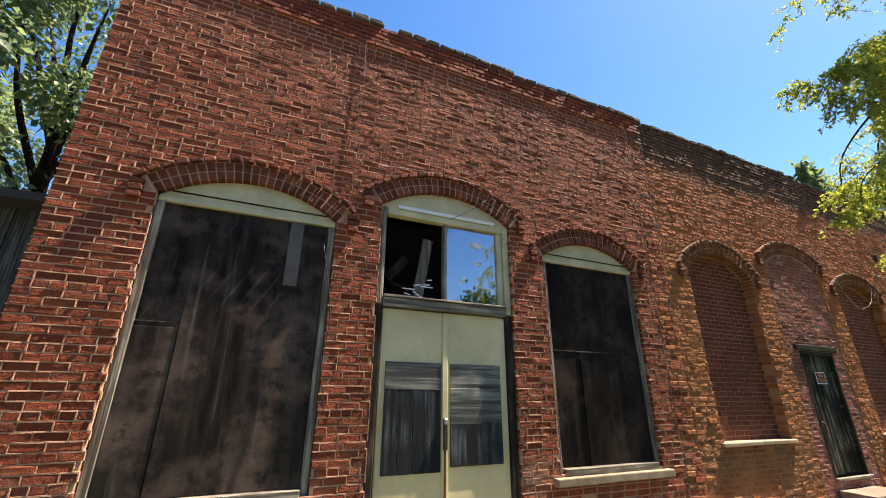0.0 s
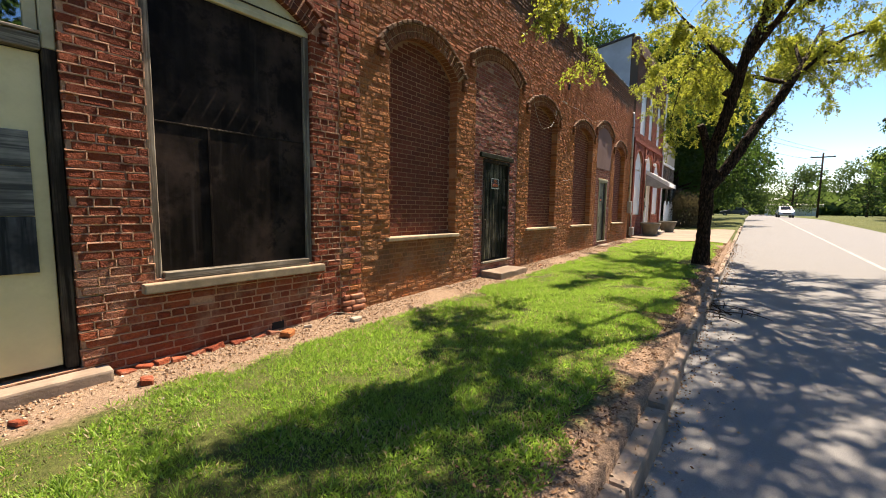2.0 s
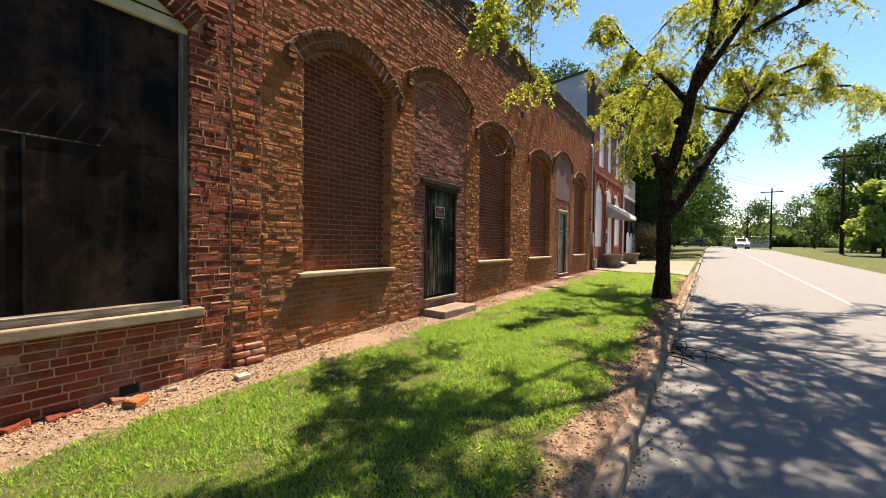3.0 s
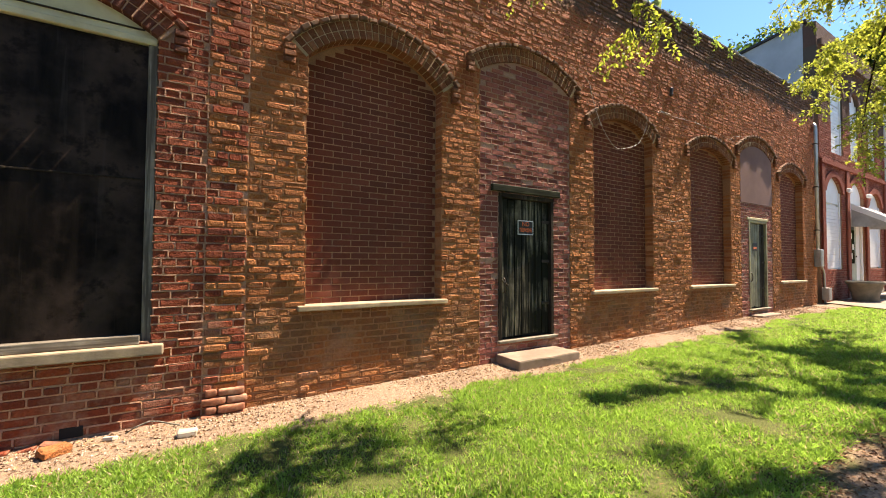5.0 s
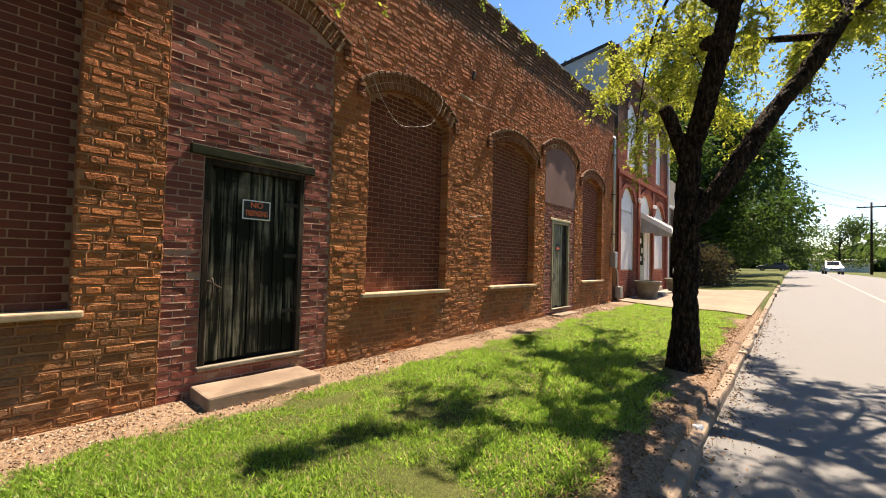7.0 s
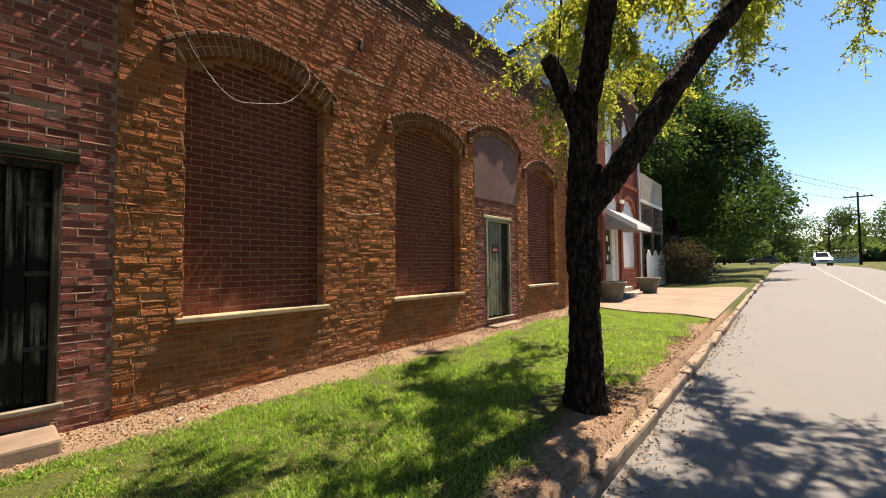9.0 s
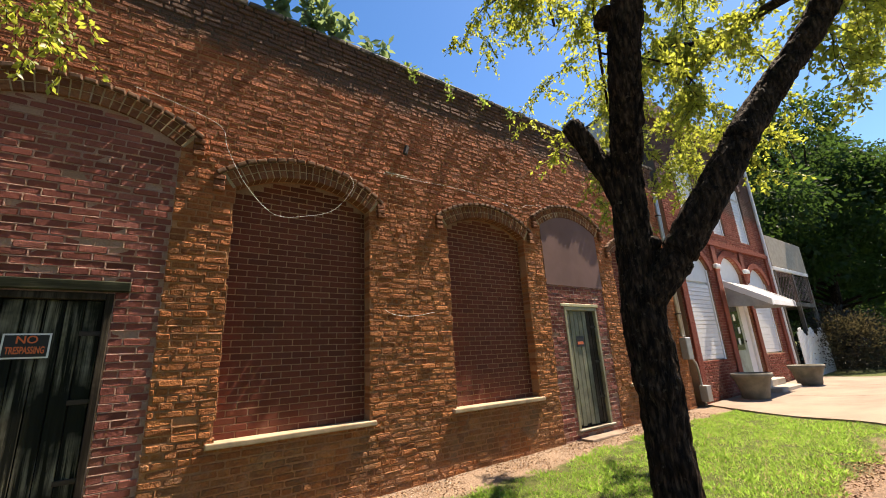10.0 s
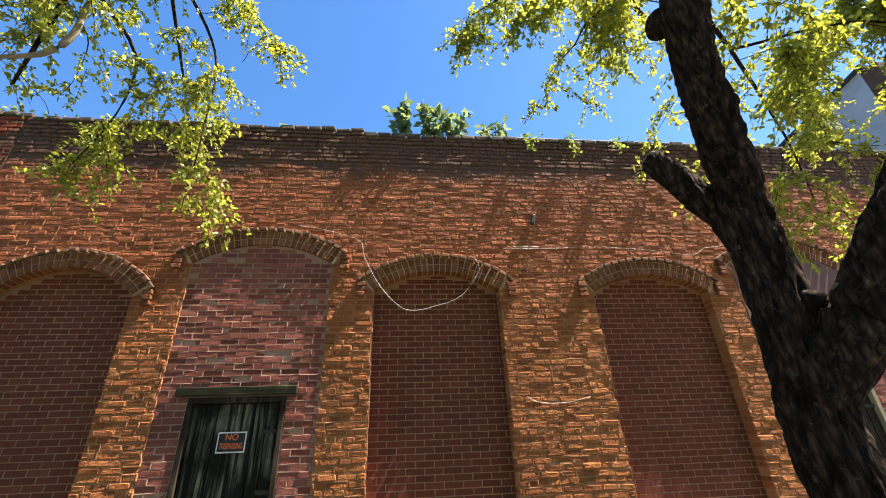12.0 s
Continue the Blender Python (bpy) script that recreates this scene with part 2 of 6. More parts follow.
def bark():
    k = Nodes("furrowed bark")
    v = k._mul((30, 30, 7))
    f = k.noise(1.0, 5, 0.7, v)
    vor = k.n("TexVoronoi", Vector=k._mul((42, 42, 12)), Scale=1.0).outputs["Distance"]
    c = k.mix(k.ramp(f, 0.4, 0.62), (0.012, 0.007, 0.0045), (0.12, 0.078, 0.05))
    c = k.mix(k.ramp(vor, 0.25, 0.6, 0.0, 0.7), c, (0.008, 0.0055, 0.004))
    c = k.mix(k.ramp(k.noise(22, 5, 0.75), 0.6, 0.7, 0, 0.75), c, (0.2, 0.165, 0.12))
    h = k.math("ADD", f, k.math("MULTIPLY", vor, 0.8))
    return k.done(c, 0.95, k.bump(h, 1.0, 0.05), spec=0.15)


BARK = bark()
STEP = plain("stained step concrete", (0.30, 0.225, 0.165), 0.95, 0.45, 3.0, 60, bump=0.6, dirt=(0.15, 0.11, 0.08))
DEAD = plain("bleached dead wood", (0.34, 0.3, 0.24), 0.9, 0.4, 12, 60, bump=0.4)
CUT_WOOD = plain("grey cut wood", (0.26, 0.2, 0.15), 0.9, 0.4, 20, 80)


def leaf_material(name, a, b, glow, gloss=0.06):
    k = Nodes(name)
    r = k.rnd()
    big = k.noise(0.7, 3)
    f = k.math("FRACT", k.math("ADD", r, k.math("MULTIPLY", big, 0.6)))
    c = k.mix(f, a, b)
    d = k.n("BsdfDiffuse", Color=c)
    t = k.n("BsdfTranslucent", Color=k.mix(0.5, c, glow))
    g = k.n("BsdfGlossy", Color=(0.5, 0.5, 0.5), Roughness=0.45)
    m1 = k.n("MixShader", Fac=0.58)
    k.t.links.new(d.outputs[0], m1.inputs[1])
    k.t.links.new(t.outputs[0], m1.inputs[2])
    m2 = k.n("MixShader", Fac=gloss)
    k.t.links.new(m1.outputs[0], m2.inputs[1])
    k.t.links.new(g.outputs[0], m2.inputs[2])
    k.t.links.new(m2.outputs[0], k.out.inputs[0])
    return k.m


LEAF = leaf_material("street tree leaves", (0.14, 0.22, 0.035), (0.36, 0.38, 0.06), (0.58, 0.62, 0.07))
LEAF_DARK = leaf_material("dark tree leaves", (0.014, 0.036, 0.011), (0.036, 0.074, 0.018), (0.07, 0.13, 0.02), 0.025)
LEAF_FAR = leaf_material("distant leaves", (0.03, 0.055, 0.02), (0.075, 0.12, 0.035), (0.1, 0.16, 0.03), 0.02)
LEAF_PALE = leaf_material("grey-green leaves", (0.09, 0.14, 0.065), (0.2, 0.27, 0.125), (0.26, 0.35, 0.12))
LEAF_WEED = leaf_material("weed leaves", (0.13, 0.22, 0.04), (0.28, 0.38, 0.08), (0.4, 0.5, 0.08))
GRASS = leaf_material("grass blades", (0.06, 0.14, 0.02), (0.37, 0.55, 0.105), (0.42, 0.68, 0.085), 0.03)
CLOVER = leaf_material("lawn weeds", (0.06, 0.13, 0.018), (0.2, 0.33, 0.05), (0.32, 0.5, 0.05), 0.04)
STRAW = leaf_material("dry straw", (0.36, 0.28, 0.13), (0.55, 0.46, 0.26), (0.5, 0.42, 0.2))


def soil():
    """Ground: gravel and dust along the wall, turf soil, litter by the kerb, meadow further off."""
    k = Nodes("soil and turf")
    x, y, z = k.sep()[:3]
    n1, n2, n3 = k.noise(2.5, 5), k.noise(40, 5, 0.75), k.noise(130, 3)
    turf = k.mix(k.ramp(n2, 0.3, 0.7), (0.028, 0.036, 0.012), (0.11, 0.13, 0.035))
    turf = k.mix(k.ramp(k.noise(1.1, 4), 0.55, 0.75, 0, 0.4), turf, (0.16, 0.14, 0.06))
    dust = k.mix(k.ramp(n2, 0.35, 0.7), (0.12, 0.08, 0.055), (0.36, 0.26, 0.18))
    dust = k.mix(k.ramp(n1, 0.5, 0.65, 0, 0.45), dust, (0.17, 0.12, 0.085))
    dust = k.mix(k.ramp(n3, 0.52, 0.75, 0, 0.6), dust, (0.43, 0.35, 0.26))
    litter = k.mix(k.ramp(n2, 0.35, 0.65), (0.1, 0.065, 0.045), (0.36, 0.25, 0.17))
    jig = k.math("MULTIPLY", k.math("SUBTRACT", n1, 0.5), 0.9)
    near_wall = k.ramp(k.math("ADD", y, jig), 3.62, 3.78)
    by_kerb = k.ramp(k.math("ADD", y, jig), 1.16, 0.98)
    within = k.math("MULTIPLY", k.ramp(x, 21.2, 20.6), k.ramp(x, -14, -12))
    c = k.mix(k.math("MULTIPLY", near_wall, within), turf, dust)
    c = k.mix(k.math("MULTIPLY", k.math("MULTIPLY", by_kerb, k.ramp(y, 0.2, 0.4)), k.ramp(x, 22, 20)), c, litter)
    h = k.math("ADD", n2, k.math("MULTIPLY", n3, 0.5))
    return k.done(c, 0.95, k.bump(h, 0.8, 0.02), spec=0.15)


def asphalt():
    k = Nodes("worn asphalt")
    f, g, big = k.noise(170, 3), k.noise(35, 4), k.noise(0.9, 5)
    c = k.mix(k.ramp(f, 0.35, 0.7), (0.11, 0.112, 0.112), (0.205, 0.208, 0.208))
    c = k.mix(k.ramp(big, 0.45, 0.7, 0, 0.5), c, (0.165, 0.165, 0.16))
    c = k.mix(k.ramp(g, 0.6, 0.72, 0, 0.4), c, (0.07, 0.065, 0.065))
    return k.done(c, 0.85, k.bump(f, 0.5, 0.006), spec=0.3)


SOIL, ASPHALT = soil(), asphalt()
LINE = plain("worn road paint", (0.32, 0.32, 0.3), 0.8, 0.35, 4, 50, dirt=(0.2, 0.2, 0.19))

# ---- building helpers ----


def obj(name, verts, faces, mat, parent=None, label="", smooth=False):
    me = bpy.data.meshes.new(name)
    me.from_pydata(verts, [], faces)
    if smooth:
        me.polygons.foreach_set("use_smooth", [True] * len(me.polygons))
    me.update()
    me.materials.append(mat)
    ob = new(name, me)
    if parent:
        ob.parent = parent
    return tagged(ob, label) if label else ob


def part(name, bm, mat, parent=None, label="", smooth=False):
    bmesh.ops.recalc_face_normals(bm, faces=bm.faces)
    me = bpy.data.meshes.new(name)
    bm.to_mesh(me)
    bm.free()
    if smooth:
        me.polygons.foreach_set("use_smooth", [True] * len(me.polygons))
    me.materials.append(mat)
    ob = new(name, me)
    if parent:
        ob.parent = parent
    return tagged(ob, label) if label else ob


def box(x0, x1, y0, y1, z0, z1, bevel=0.0, bm=None, rot=0.0, seg=1):
    """A bevelled block in a bmesh, turned by rot degrees in the x-z plane about its middle."""
    bm = bm or bmesh.new()
    c = Vector(((x0 + x1) / 2, (y0 + y1) / 2, (z0 + z1) / 2))
    m = Matrix.Translation(c) @ Matrix.Rotation(radians(rot), 4, "Y") @ Matrix.Diagonal((abs(x1 - x0), abs(y1 - y0), abs(z1 - z0), 1))
    geo = bmesh.ops.create_cube(bm, size=1.0, matrix=m)
    if bevel:
        es = list({e for v in geo["verts"] for e in v.link_edges})
        bmesh.ops.bevel(bm, geom=es, offset=bevel, segments=seg, affect="EDGES", profile=0.6)
    return bm


def rough_up(bm, amount, scale=3.0, cuts=3):
    """Uneven, worn faces."""
    bmesh.ops.subdivide_edges(bm, edges=bm.edges[:], cuts=cuts, use_grid_fill=True)
    for v in bm.verts:
        v.co += Vector(noise.noise_vector(v.co * scale)) * amount
    return bm


def tube(points, sides=8, rough=0.0, verts=None, faces=None, cap=True, furrow=0.0):
    """A tapering round limb through (x, y, z, r) points."""
    verts = [] if verts is None else verts
    faces = [] if faces is None else faces
    pts = [Vector(p[:3]) for p in points]
    base, up = len(verts), Vector((0.31, 0.17, 0.93))
    for i, p in enumerate(pts):
        d = (pts[min(i + 1, len(pts) - 1)] - pts[max(i - 1, 0)]).normalized()
        a = d.cross(Vector((0.9, 0.3, 0.1)) if abs(d.z) > 0.8 else up).normalized()
        b = d.cross(a)
        for s in range(sides):
            w = 2 * math.pi * s / sides
            q = p + (a * math.cos(w) + b * math.sin(w)) * points[i][3]
            if rough:
                q += Vector(noise.noise_vector(q * 7)) * rough * points[i][3] + Vector(noise.noise_vector(q * 2.2)) * rough * points[i][3]
            if furrow:
                out = (q - p).normalized()
                f1 = noise.noise(Vector((q.x * 34, q.y * 34, q.z * 5.5)))
                f2 = noise.noise(Vector((q.x * 80, q.y * 80, q.z * 19)))
                q += out * furrow * (1.0 - 3.0 * abs(f1) + .5 * f2)
            verts.append(tuple(q))
    for i in range(len(pts) - 1):
        for s in range(sides):
            t = (s + 1) % sides
            faces.append((base + i * sides + s, base + i * sides + t, base + (i + 1) * sides + t, base + (i + 1) * sides + s))
    if cap:
        faces.append(tuple(base + s for s in range(sides))[::-1])
        faces.append(tuple(base + (len(pts) - 1) * sides + s for s in range(sides)))
    return verts, faces


def smooth_path(points, step=0.12):
    """Catmull-Rom through the points, with radii."""
    out = []
    p = [np.array(q, float) for q in points]
    p = [2 * p[0] - p[1]] + p + [2 * p[-1] - p[-2]]
    for i in range(1, len(p) - 2):
        n = max(2, int(np.linalg.norm(p[i + 1][:3] - p[i][:3]) / step))
        for j in range(n):
            t = j / n
            q = 0.5 * (2 * p[i] + (p[i + 1] - p[i - 1]) * t + (2 * p[i - 1] - 5 * p[i] + 4 * p[i + 1] - p[i + 2]) * t * t + (3 * p[i] - p[i - 1] - 3 * p[i + 1] + p[i + 2]) * t ** 3)
            q[3] = max(q[3], 0.002)
            out.append(tuple(q))
    out.append(tuple(points[-1]))
    return out


def wire(name, pts, r, mat, parent=None, label="", category="cable"):
    v, f = tube(smooth_path([(*p, r) for p in pts], 0.06), 5)
    ob = obj(name, v, f, mat, parent, smooth=True)
    return tagged(ob, label, category) if not parent else ob


RNG = np.random.default_rng(7)


def ground_z(x):
    """The long gentle rise of the street."""
    return -0.17 + 0.0165 * max(-15.0, min(x, 60.0))


def lawn_z(x, y):
    return ground_z(x) + 0.09 * math.exp(-((y - 1.35) / 0.9) ** 2)

# ---- ground, road, kerb ----
KERB_Y = 0.86


def make_ground():
    ys = [-900, -300, -120, -60, -30, -15, -9, -6.6, -5.9, -5.5, -3, -1, 0.3, KERB_Y - 0.16, KERB_Y - 0.08, KERB_Y - 0.03, 1.0, 1.2, 1.5, 1.9, 2.4, 3.0, 3.5, 4.0, 4.5, 6, 9, 15, 30, 60, 120, 300, 900]
    xs = [-900, -300, -100, -40, -15] + [i * 0.5 for i in range(-20, 61)] + [35, 40, 50, 60, 80, 120, 200, 400, 900]
    v, f = [], []
    for x in xs:
        for y in ys:
            if y > KERB_Y - 0.05:
                z = lawn_z(x, y) if y < 60 else ground_z(x)
                if 0.9 < y < 4.2:
                    z += 0.025 * noise.noise(Vector((x * 1.3, y * 1.3, 0)))
            elif y > -5.8:
                z = ground_z(x) - 0.16
            else:
                z = ground_z(x) - 0.05
            v.append((x, y, z))
    n = len(ys)
    for i in range(len(xs) - 1):
        for j in range(n - 1):
            f.append((i * n + j, (i + 1) * n + j, (i + 1) * n + j + 1, i * n + j + 1))
    return tagged(obj("ground", v, f, SOIL, smooth=True), "sandy soil, gravel strip and turf beside the road", "ground", kind="structure")


def make_road():
    xs = [-120, -40, -15] + list(range(-10, 61, 2)) + [90, 140, 220]
    ys = [-5.75, -4, -2, -0.5, KERB_Y - 0.13]
    v, f = [], []
    for x in xs:
        for y in ys:
            camber = 0.05 * (1 - ((y + 2.4) / 3.2) ** 2)
            v.append((x, y, ground_z(x) - 0.125 + camber))
    for i in range(len(xs) - 1):
        for j in range(4):
            f.append((i * 5 + j, i * 5 + 5 + j, i * 5 + 6 + j, i * 5 + 1 + j))
    road = tagged(obj("road", v, f, ASPHALT), "worn grey asphalt street in dappled shade", "road", kind="structure")
    v, f = [], []
    for x in range(14, 141, 2):
        y = -2.2
        z = ground_z(x) - 0.121 + 0.05
        z2 = ground_z(x + 2) - 0.121 + 0.05
        b = len(v)
        v += [(x, y - .05, z), (x + 2, y - .05, z2), (x + 2, y + .05, z2), (x, y + .05, z)]
        f.append((b, b + 1, b + 2, b + 3))
    tagged(obj("road_marking", v, f, LINE), "worn white line painted on the asphalt", "road marking", kind="structure")
    return road


def make_kerb():
    kerb = tagged(new("kerb"), "broken and tilted concrete kerb stones along the street", "kerb", kind="structure")
    x = -12.0
    i = 0
    while x < 34:
        ln = RNG.uniform(0.7, 1.5) if x < 19 else RNG.uniform(1.6, 2.6)
        z = ground_z(x + ln / 2) - .035 + RNG.normal(0, 0.012)
        bm = box(-ln / 2 + .012, ln / 2 - .012, -0.085, 0.085, -0.2, 0.03, 0.03, seg=2)
        rough_up(bm, 0.016 if x < 20 else 0.006, 5, 2)
        st = part("kerb_stone", bm, KERB, kerb)
        st.matrix_basis = pose(x + ln / 2, KERB_Y - 0.06 + RNG.normal(0, 0.012), z, RNG.normal(0, 3), -0.94 + RNG.normal(0, .6), RNG.normal(0, 1.2))
        x += ln
        i += 1
    return kerb


make_ground()
make_road()
make_kerb()

# concrete forecourt before the house next door
_bm = bmesh.new()
for _i, (_a, _b) in enumerate(((20.95, 23.1), (23.12, 25.6), (25.62, 28.2))):
    _rows = []
    for _j in range(15):
        _y = .9 + 3.4 * _j / 14
        _a0 = _a - (1.75 * (1 - _j / 14) if _i == 0 else 0)
        _za, _zb = lawn_z(_a0, _y) + .03, lawn_z(_b, _y) + .03
        _rows.append([_bm.verts.new(p) for p in ((_a0, _y, _za - .2), (_a0, _y, _za), (_b, _y, _zb), (_b, _y, _zb - .2))])
    for _p, _q in zip(_rows, _rows[1:]):
        for _j in range(3):
            _bm.faces.new((_p[_j], _p[_j + 1], _q[_j + 1], _q[_j]))
    _bm.faces.new(_rows[0][::-1])
    _bm.faces.new(_rows[-1])
tagged(part("pavement", _bm, PAVE), "pale concrete forecourt slabs before the house", "pavement", kind="structure")

# ---- the brick warehouse: wall core with arched openings ----
W = 4.37                  # plane of the brick faces
X0, X1 = -1.10, 20.62     # ends of the facade
SEAM = 6.28               # joint between the red and the tan half
RING = 0.19               # thickness of the arch ring
OPEN = [                  # x0, x1, bottom, spring, crown, recess of what fills it
    (-0.36, 1.28, 0.60, 3.19, 3.47, 0.10),
    (1.76, 3.46, -0.02, 3.52, 3.80, 0.10),
    (3.97, 5.57, 0.60, 3.19, 3.47, 0.10),
    (6.81, 8.40, 0.84, 3.38, 3.74, 0.15),
    (8.97, 10.66, -0.30, 3.80, 4.06, 0.012),
    (11.20, 12.80, 0.84, 3.44, 3.70, 0.15),
    (14.06, 15.68, 0.84, 3.42, 3.66, 0.15),
    (16.14, 17.76, -0.30, 3.74, 4.00, 0.012),
    (18.25, 19.68, 0.84, 3.40, 3.64, 0.15),
]


def top_of(x):
    return 6.17 if x < 3.7 else 6.11 if x < SEAM else 6.04 if x < 10.93 else 5.96


def arch_geo(o):
    """Centre x, centre z and radius of the segmental arch of an opening."""
    h, w = o[4] - o[3], (o[1] - o[0]) / 2
    r = (w * w + h * h) / (2 * h)
    return (o[0] + o[1]) / 2, o[4] - r, r


def arch_z(o, x, grow=0.0):
    cx, cz, r = arch_geo(o)
    r += grow
    d = min(abs(x - cx), r * 0.999)
    return cz + math.sqrt(r * r - d * d)


def wall_core():
    """The mortar body of the facade, cut by its openings."""
    bm = bmesh.new()
    y0, y1, zb = W + 0.009, W + 0.36, -0.6

    def prism(xa, xb, za0, zb0, za1, zb1):
        vs = [bm.verts.new(p) for p in ((xa, y0, za0), (xb, y0, zb0), (xb, y0, zb1), (xa, y0, za1), (xa, y1, za0), (xb, y1, zb0), (xb, y1, zb1), (xa, y1, za1))]
        for q in ((0, 1, 2, 3), (7, 6, 5, 4), (0, 4, 5, 1), (3, 2, 6, 7), (0, 3, 7, 4), (1, 5, 6, 2)):
            bm.faces.new([vs[k] for k in q])

    e, x = 0.006, X0
    for o in OPEN:
        cuts = [c for c in (3.7, SEAM, 10.93) if x < c < o[0]]
        for a, b in zip([x] + cuts, cuts + [o[0] - e]):
            prism(a, b, zb, zb, top_of(a + .01) - .1, top_of(a + .01) - .1)
        n = 18
        for i in range(n):
            a, b = o[0] - e + (o[1] - o[0] + 2 * e) * i / n, o[0] - e + (o[1] - o[0] + 2 * e) * (i + 1) / n
            t = top_of((o[0] + o[1]) / 2) - .1
            prism(a, b, arch_z(o, a, e), arch_z(o, b, e), t, t)
            prism(a, b, zb, zb, o[2], o[2])
        x = o[1] + e
    prism(x, X1, zb, zb, top_of(x) - .1, top_of(x) - .1)
    k = len(bm.faces)
    me = bpy.data.meshes.new("wall_front")
    bmesh.ops.recalc_face_normals(bm, faces=bm.faces)
    bm.to_mesh(me)
    bm.free()
    me.materials.append(MORTAR)
    me.materials.append(MORTAR_TAN)
    for p in me.polygons:
        p.material_index = 1 if p.center.x > SEAM else 0
    return tagged(new("wall_front", me), "old brick facade, red then tan, with arched openings", "wall", kind="structure")


wall_front = wall_core()


def brick_verts(x0, x1, z0, z1, y, depth, rng, soft=0.006, wear=1.0):
    """One brick as three rings of eight points: a face with worn arrises and knocked-off corners, and its sides. Front is at y."""
    w, h = x1 - x0, z1 - z0
    k = wear * min(1.0, h / .04)
    e = rng.uniform(.004, .02, 8) * k * min(1.0, w / .08)
    f = rng.uniform(.003, .013, 8) * k
    rim = [(x0 + e[0], z0), (x1 - e[1], z0), (x1, z0 + f[2]), (x1, z1 - f[3]), (x1 - e[4], z1), (x0 + e[5], z1), (x0, z1 - f[6]), (x0, z0 + f[7])]
    n = rng.normal(0, 1, (8, 3)) * wear
    ty, tx = rng.normal(0, .0005 * wear), rng.normal(0, .001 * wear)
    cx, cz = (x0 + x1) / 2, (z0 + z1) / 2
    front, mid, back = [], [], []
    for i, (x, z) in enumerate(rim):
        ux, uz = (x - cx) / (w / 2), (z - cz) / (h / 2)
        s = soft * (1 + .35 * abs(n[i, 0]))
        front.append((x - ux * s * 1.1, y + ux * tx + uz * ty + n[i, 1] * .0008, z - uz * s * .9))
        mid.append((x + n[i, 2] * .0012, y + s * .9, z + n[i, 0] * .001))
        back.append((x, y + depth, z))
    return front + mid + back


WORN_FACES = [tuple(range(8))] + [(r + (a + 1) % 8, r + 8 + (a + 1) % 8, r + 8 + a, r + a) for r in (0, 8) for a in range(8)]
BRICK_FACES = [(0, 1, 2, 3)] + [tuple(reversed((r + a, r + a + 4, r + (a + 1) % 4 + 4, r + (a + 1) % 4))) for r in (0, 4) for a in range(4)]


def ridge(x0, x1, z0, z1, y, proud, rng, upright):
    """A strip of mortar standing in a joint; its crest is narrower than its foot."""
    t = .14
    if upright:
        a, b, c, d = x0 + (x1 - x0) * t, x1 - (x1 - x0) * t, z0, z1
    else:
        a, b, c, d = x0, x1, z0 + (z1 - z0) * t, z1 - (z1 - z0) * t
    p = [y - proud + rng.normal(0, .0012) for _ in range(4)]
    return [(x0, y + .014, z0), (x1, y + .014, z0), (x1, y + .014, z1), (x0, y + .014, z1), (a, p[0], c), (b, p[1], c), (b, p[2], d), (a, p[3], d)]


RIDGE_FACES = [(4, 5, 6, 7), (0, 1, 5, 4), (1, 2, 6, 5), (2, 3, 7, 6), (3, 0, 4, 7)]


class Masonry:
    """Gathers bricks; some become objects of their own, the rest one joined mesh."""

    def __init__(self):
        self.v, self.f = [], []

    def add(self, vs):
        b = len(self.v)
        self.v += vs
        self.f += [tuple(b + q for q in face) for face in WORN_FACES]

    def joint(self, vs):
        b = len(self.v)
        self.v += vs
        self.f += [tuple(b + q for q in face) for face in RIDGE_FACES]

    def flush(self, name, mat, parent, label):
        ob = obj(name, self.v, self.f, mat, parent, label)
        return tagged(ob, kind="stuff")


def brick_kit(mat, wear, n=8, soft=0.004):
    """Some shared bricks 0.2 x 0.058 m about their middle, front at y = 0."""
    kit = []
    rng = np.random.default_rng(n + int(wear * 100))
    for i in range(n):
        me = bpy.data.meshes.new("brick")
        me.from_pydata(brick_verts(-.1, .1, -.029, .029, 0, .05, rng, soft, wear), [], WORN_FACES)
        me.update()
        me.materials.append(mat)
        kit.append(me)
    return kit


def piece(kit, x0, x1, z0, z1, y, parent, rng, name="brick"):
    ob = new(name, kit[int(rng.integers(len(kit)))])
    ob.location = ((x0 + x1) / 2, y, (z0 + z1) / 2)
    ob.scale = ((x1 - x0) / .2, 1, (z1 - z0) / .058)
    ob.parent = parent
    return ob


def spans(x0, x1, holes):
    """What is left of x0..x1 without the holes."""
    out = [(x0, x1)]
    for a, b in holes:
        nxt = []
        for p, q in out:
            if b <= p or a >= q:
                nxt.append((p, q))
            else:
                if a > p:
                    nxt.append((p, a))
                if b < q:
                    nxt.append((b, q))
        out = nxt
    return [(p, q) for p, q in out if q - p > 0.035]


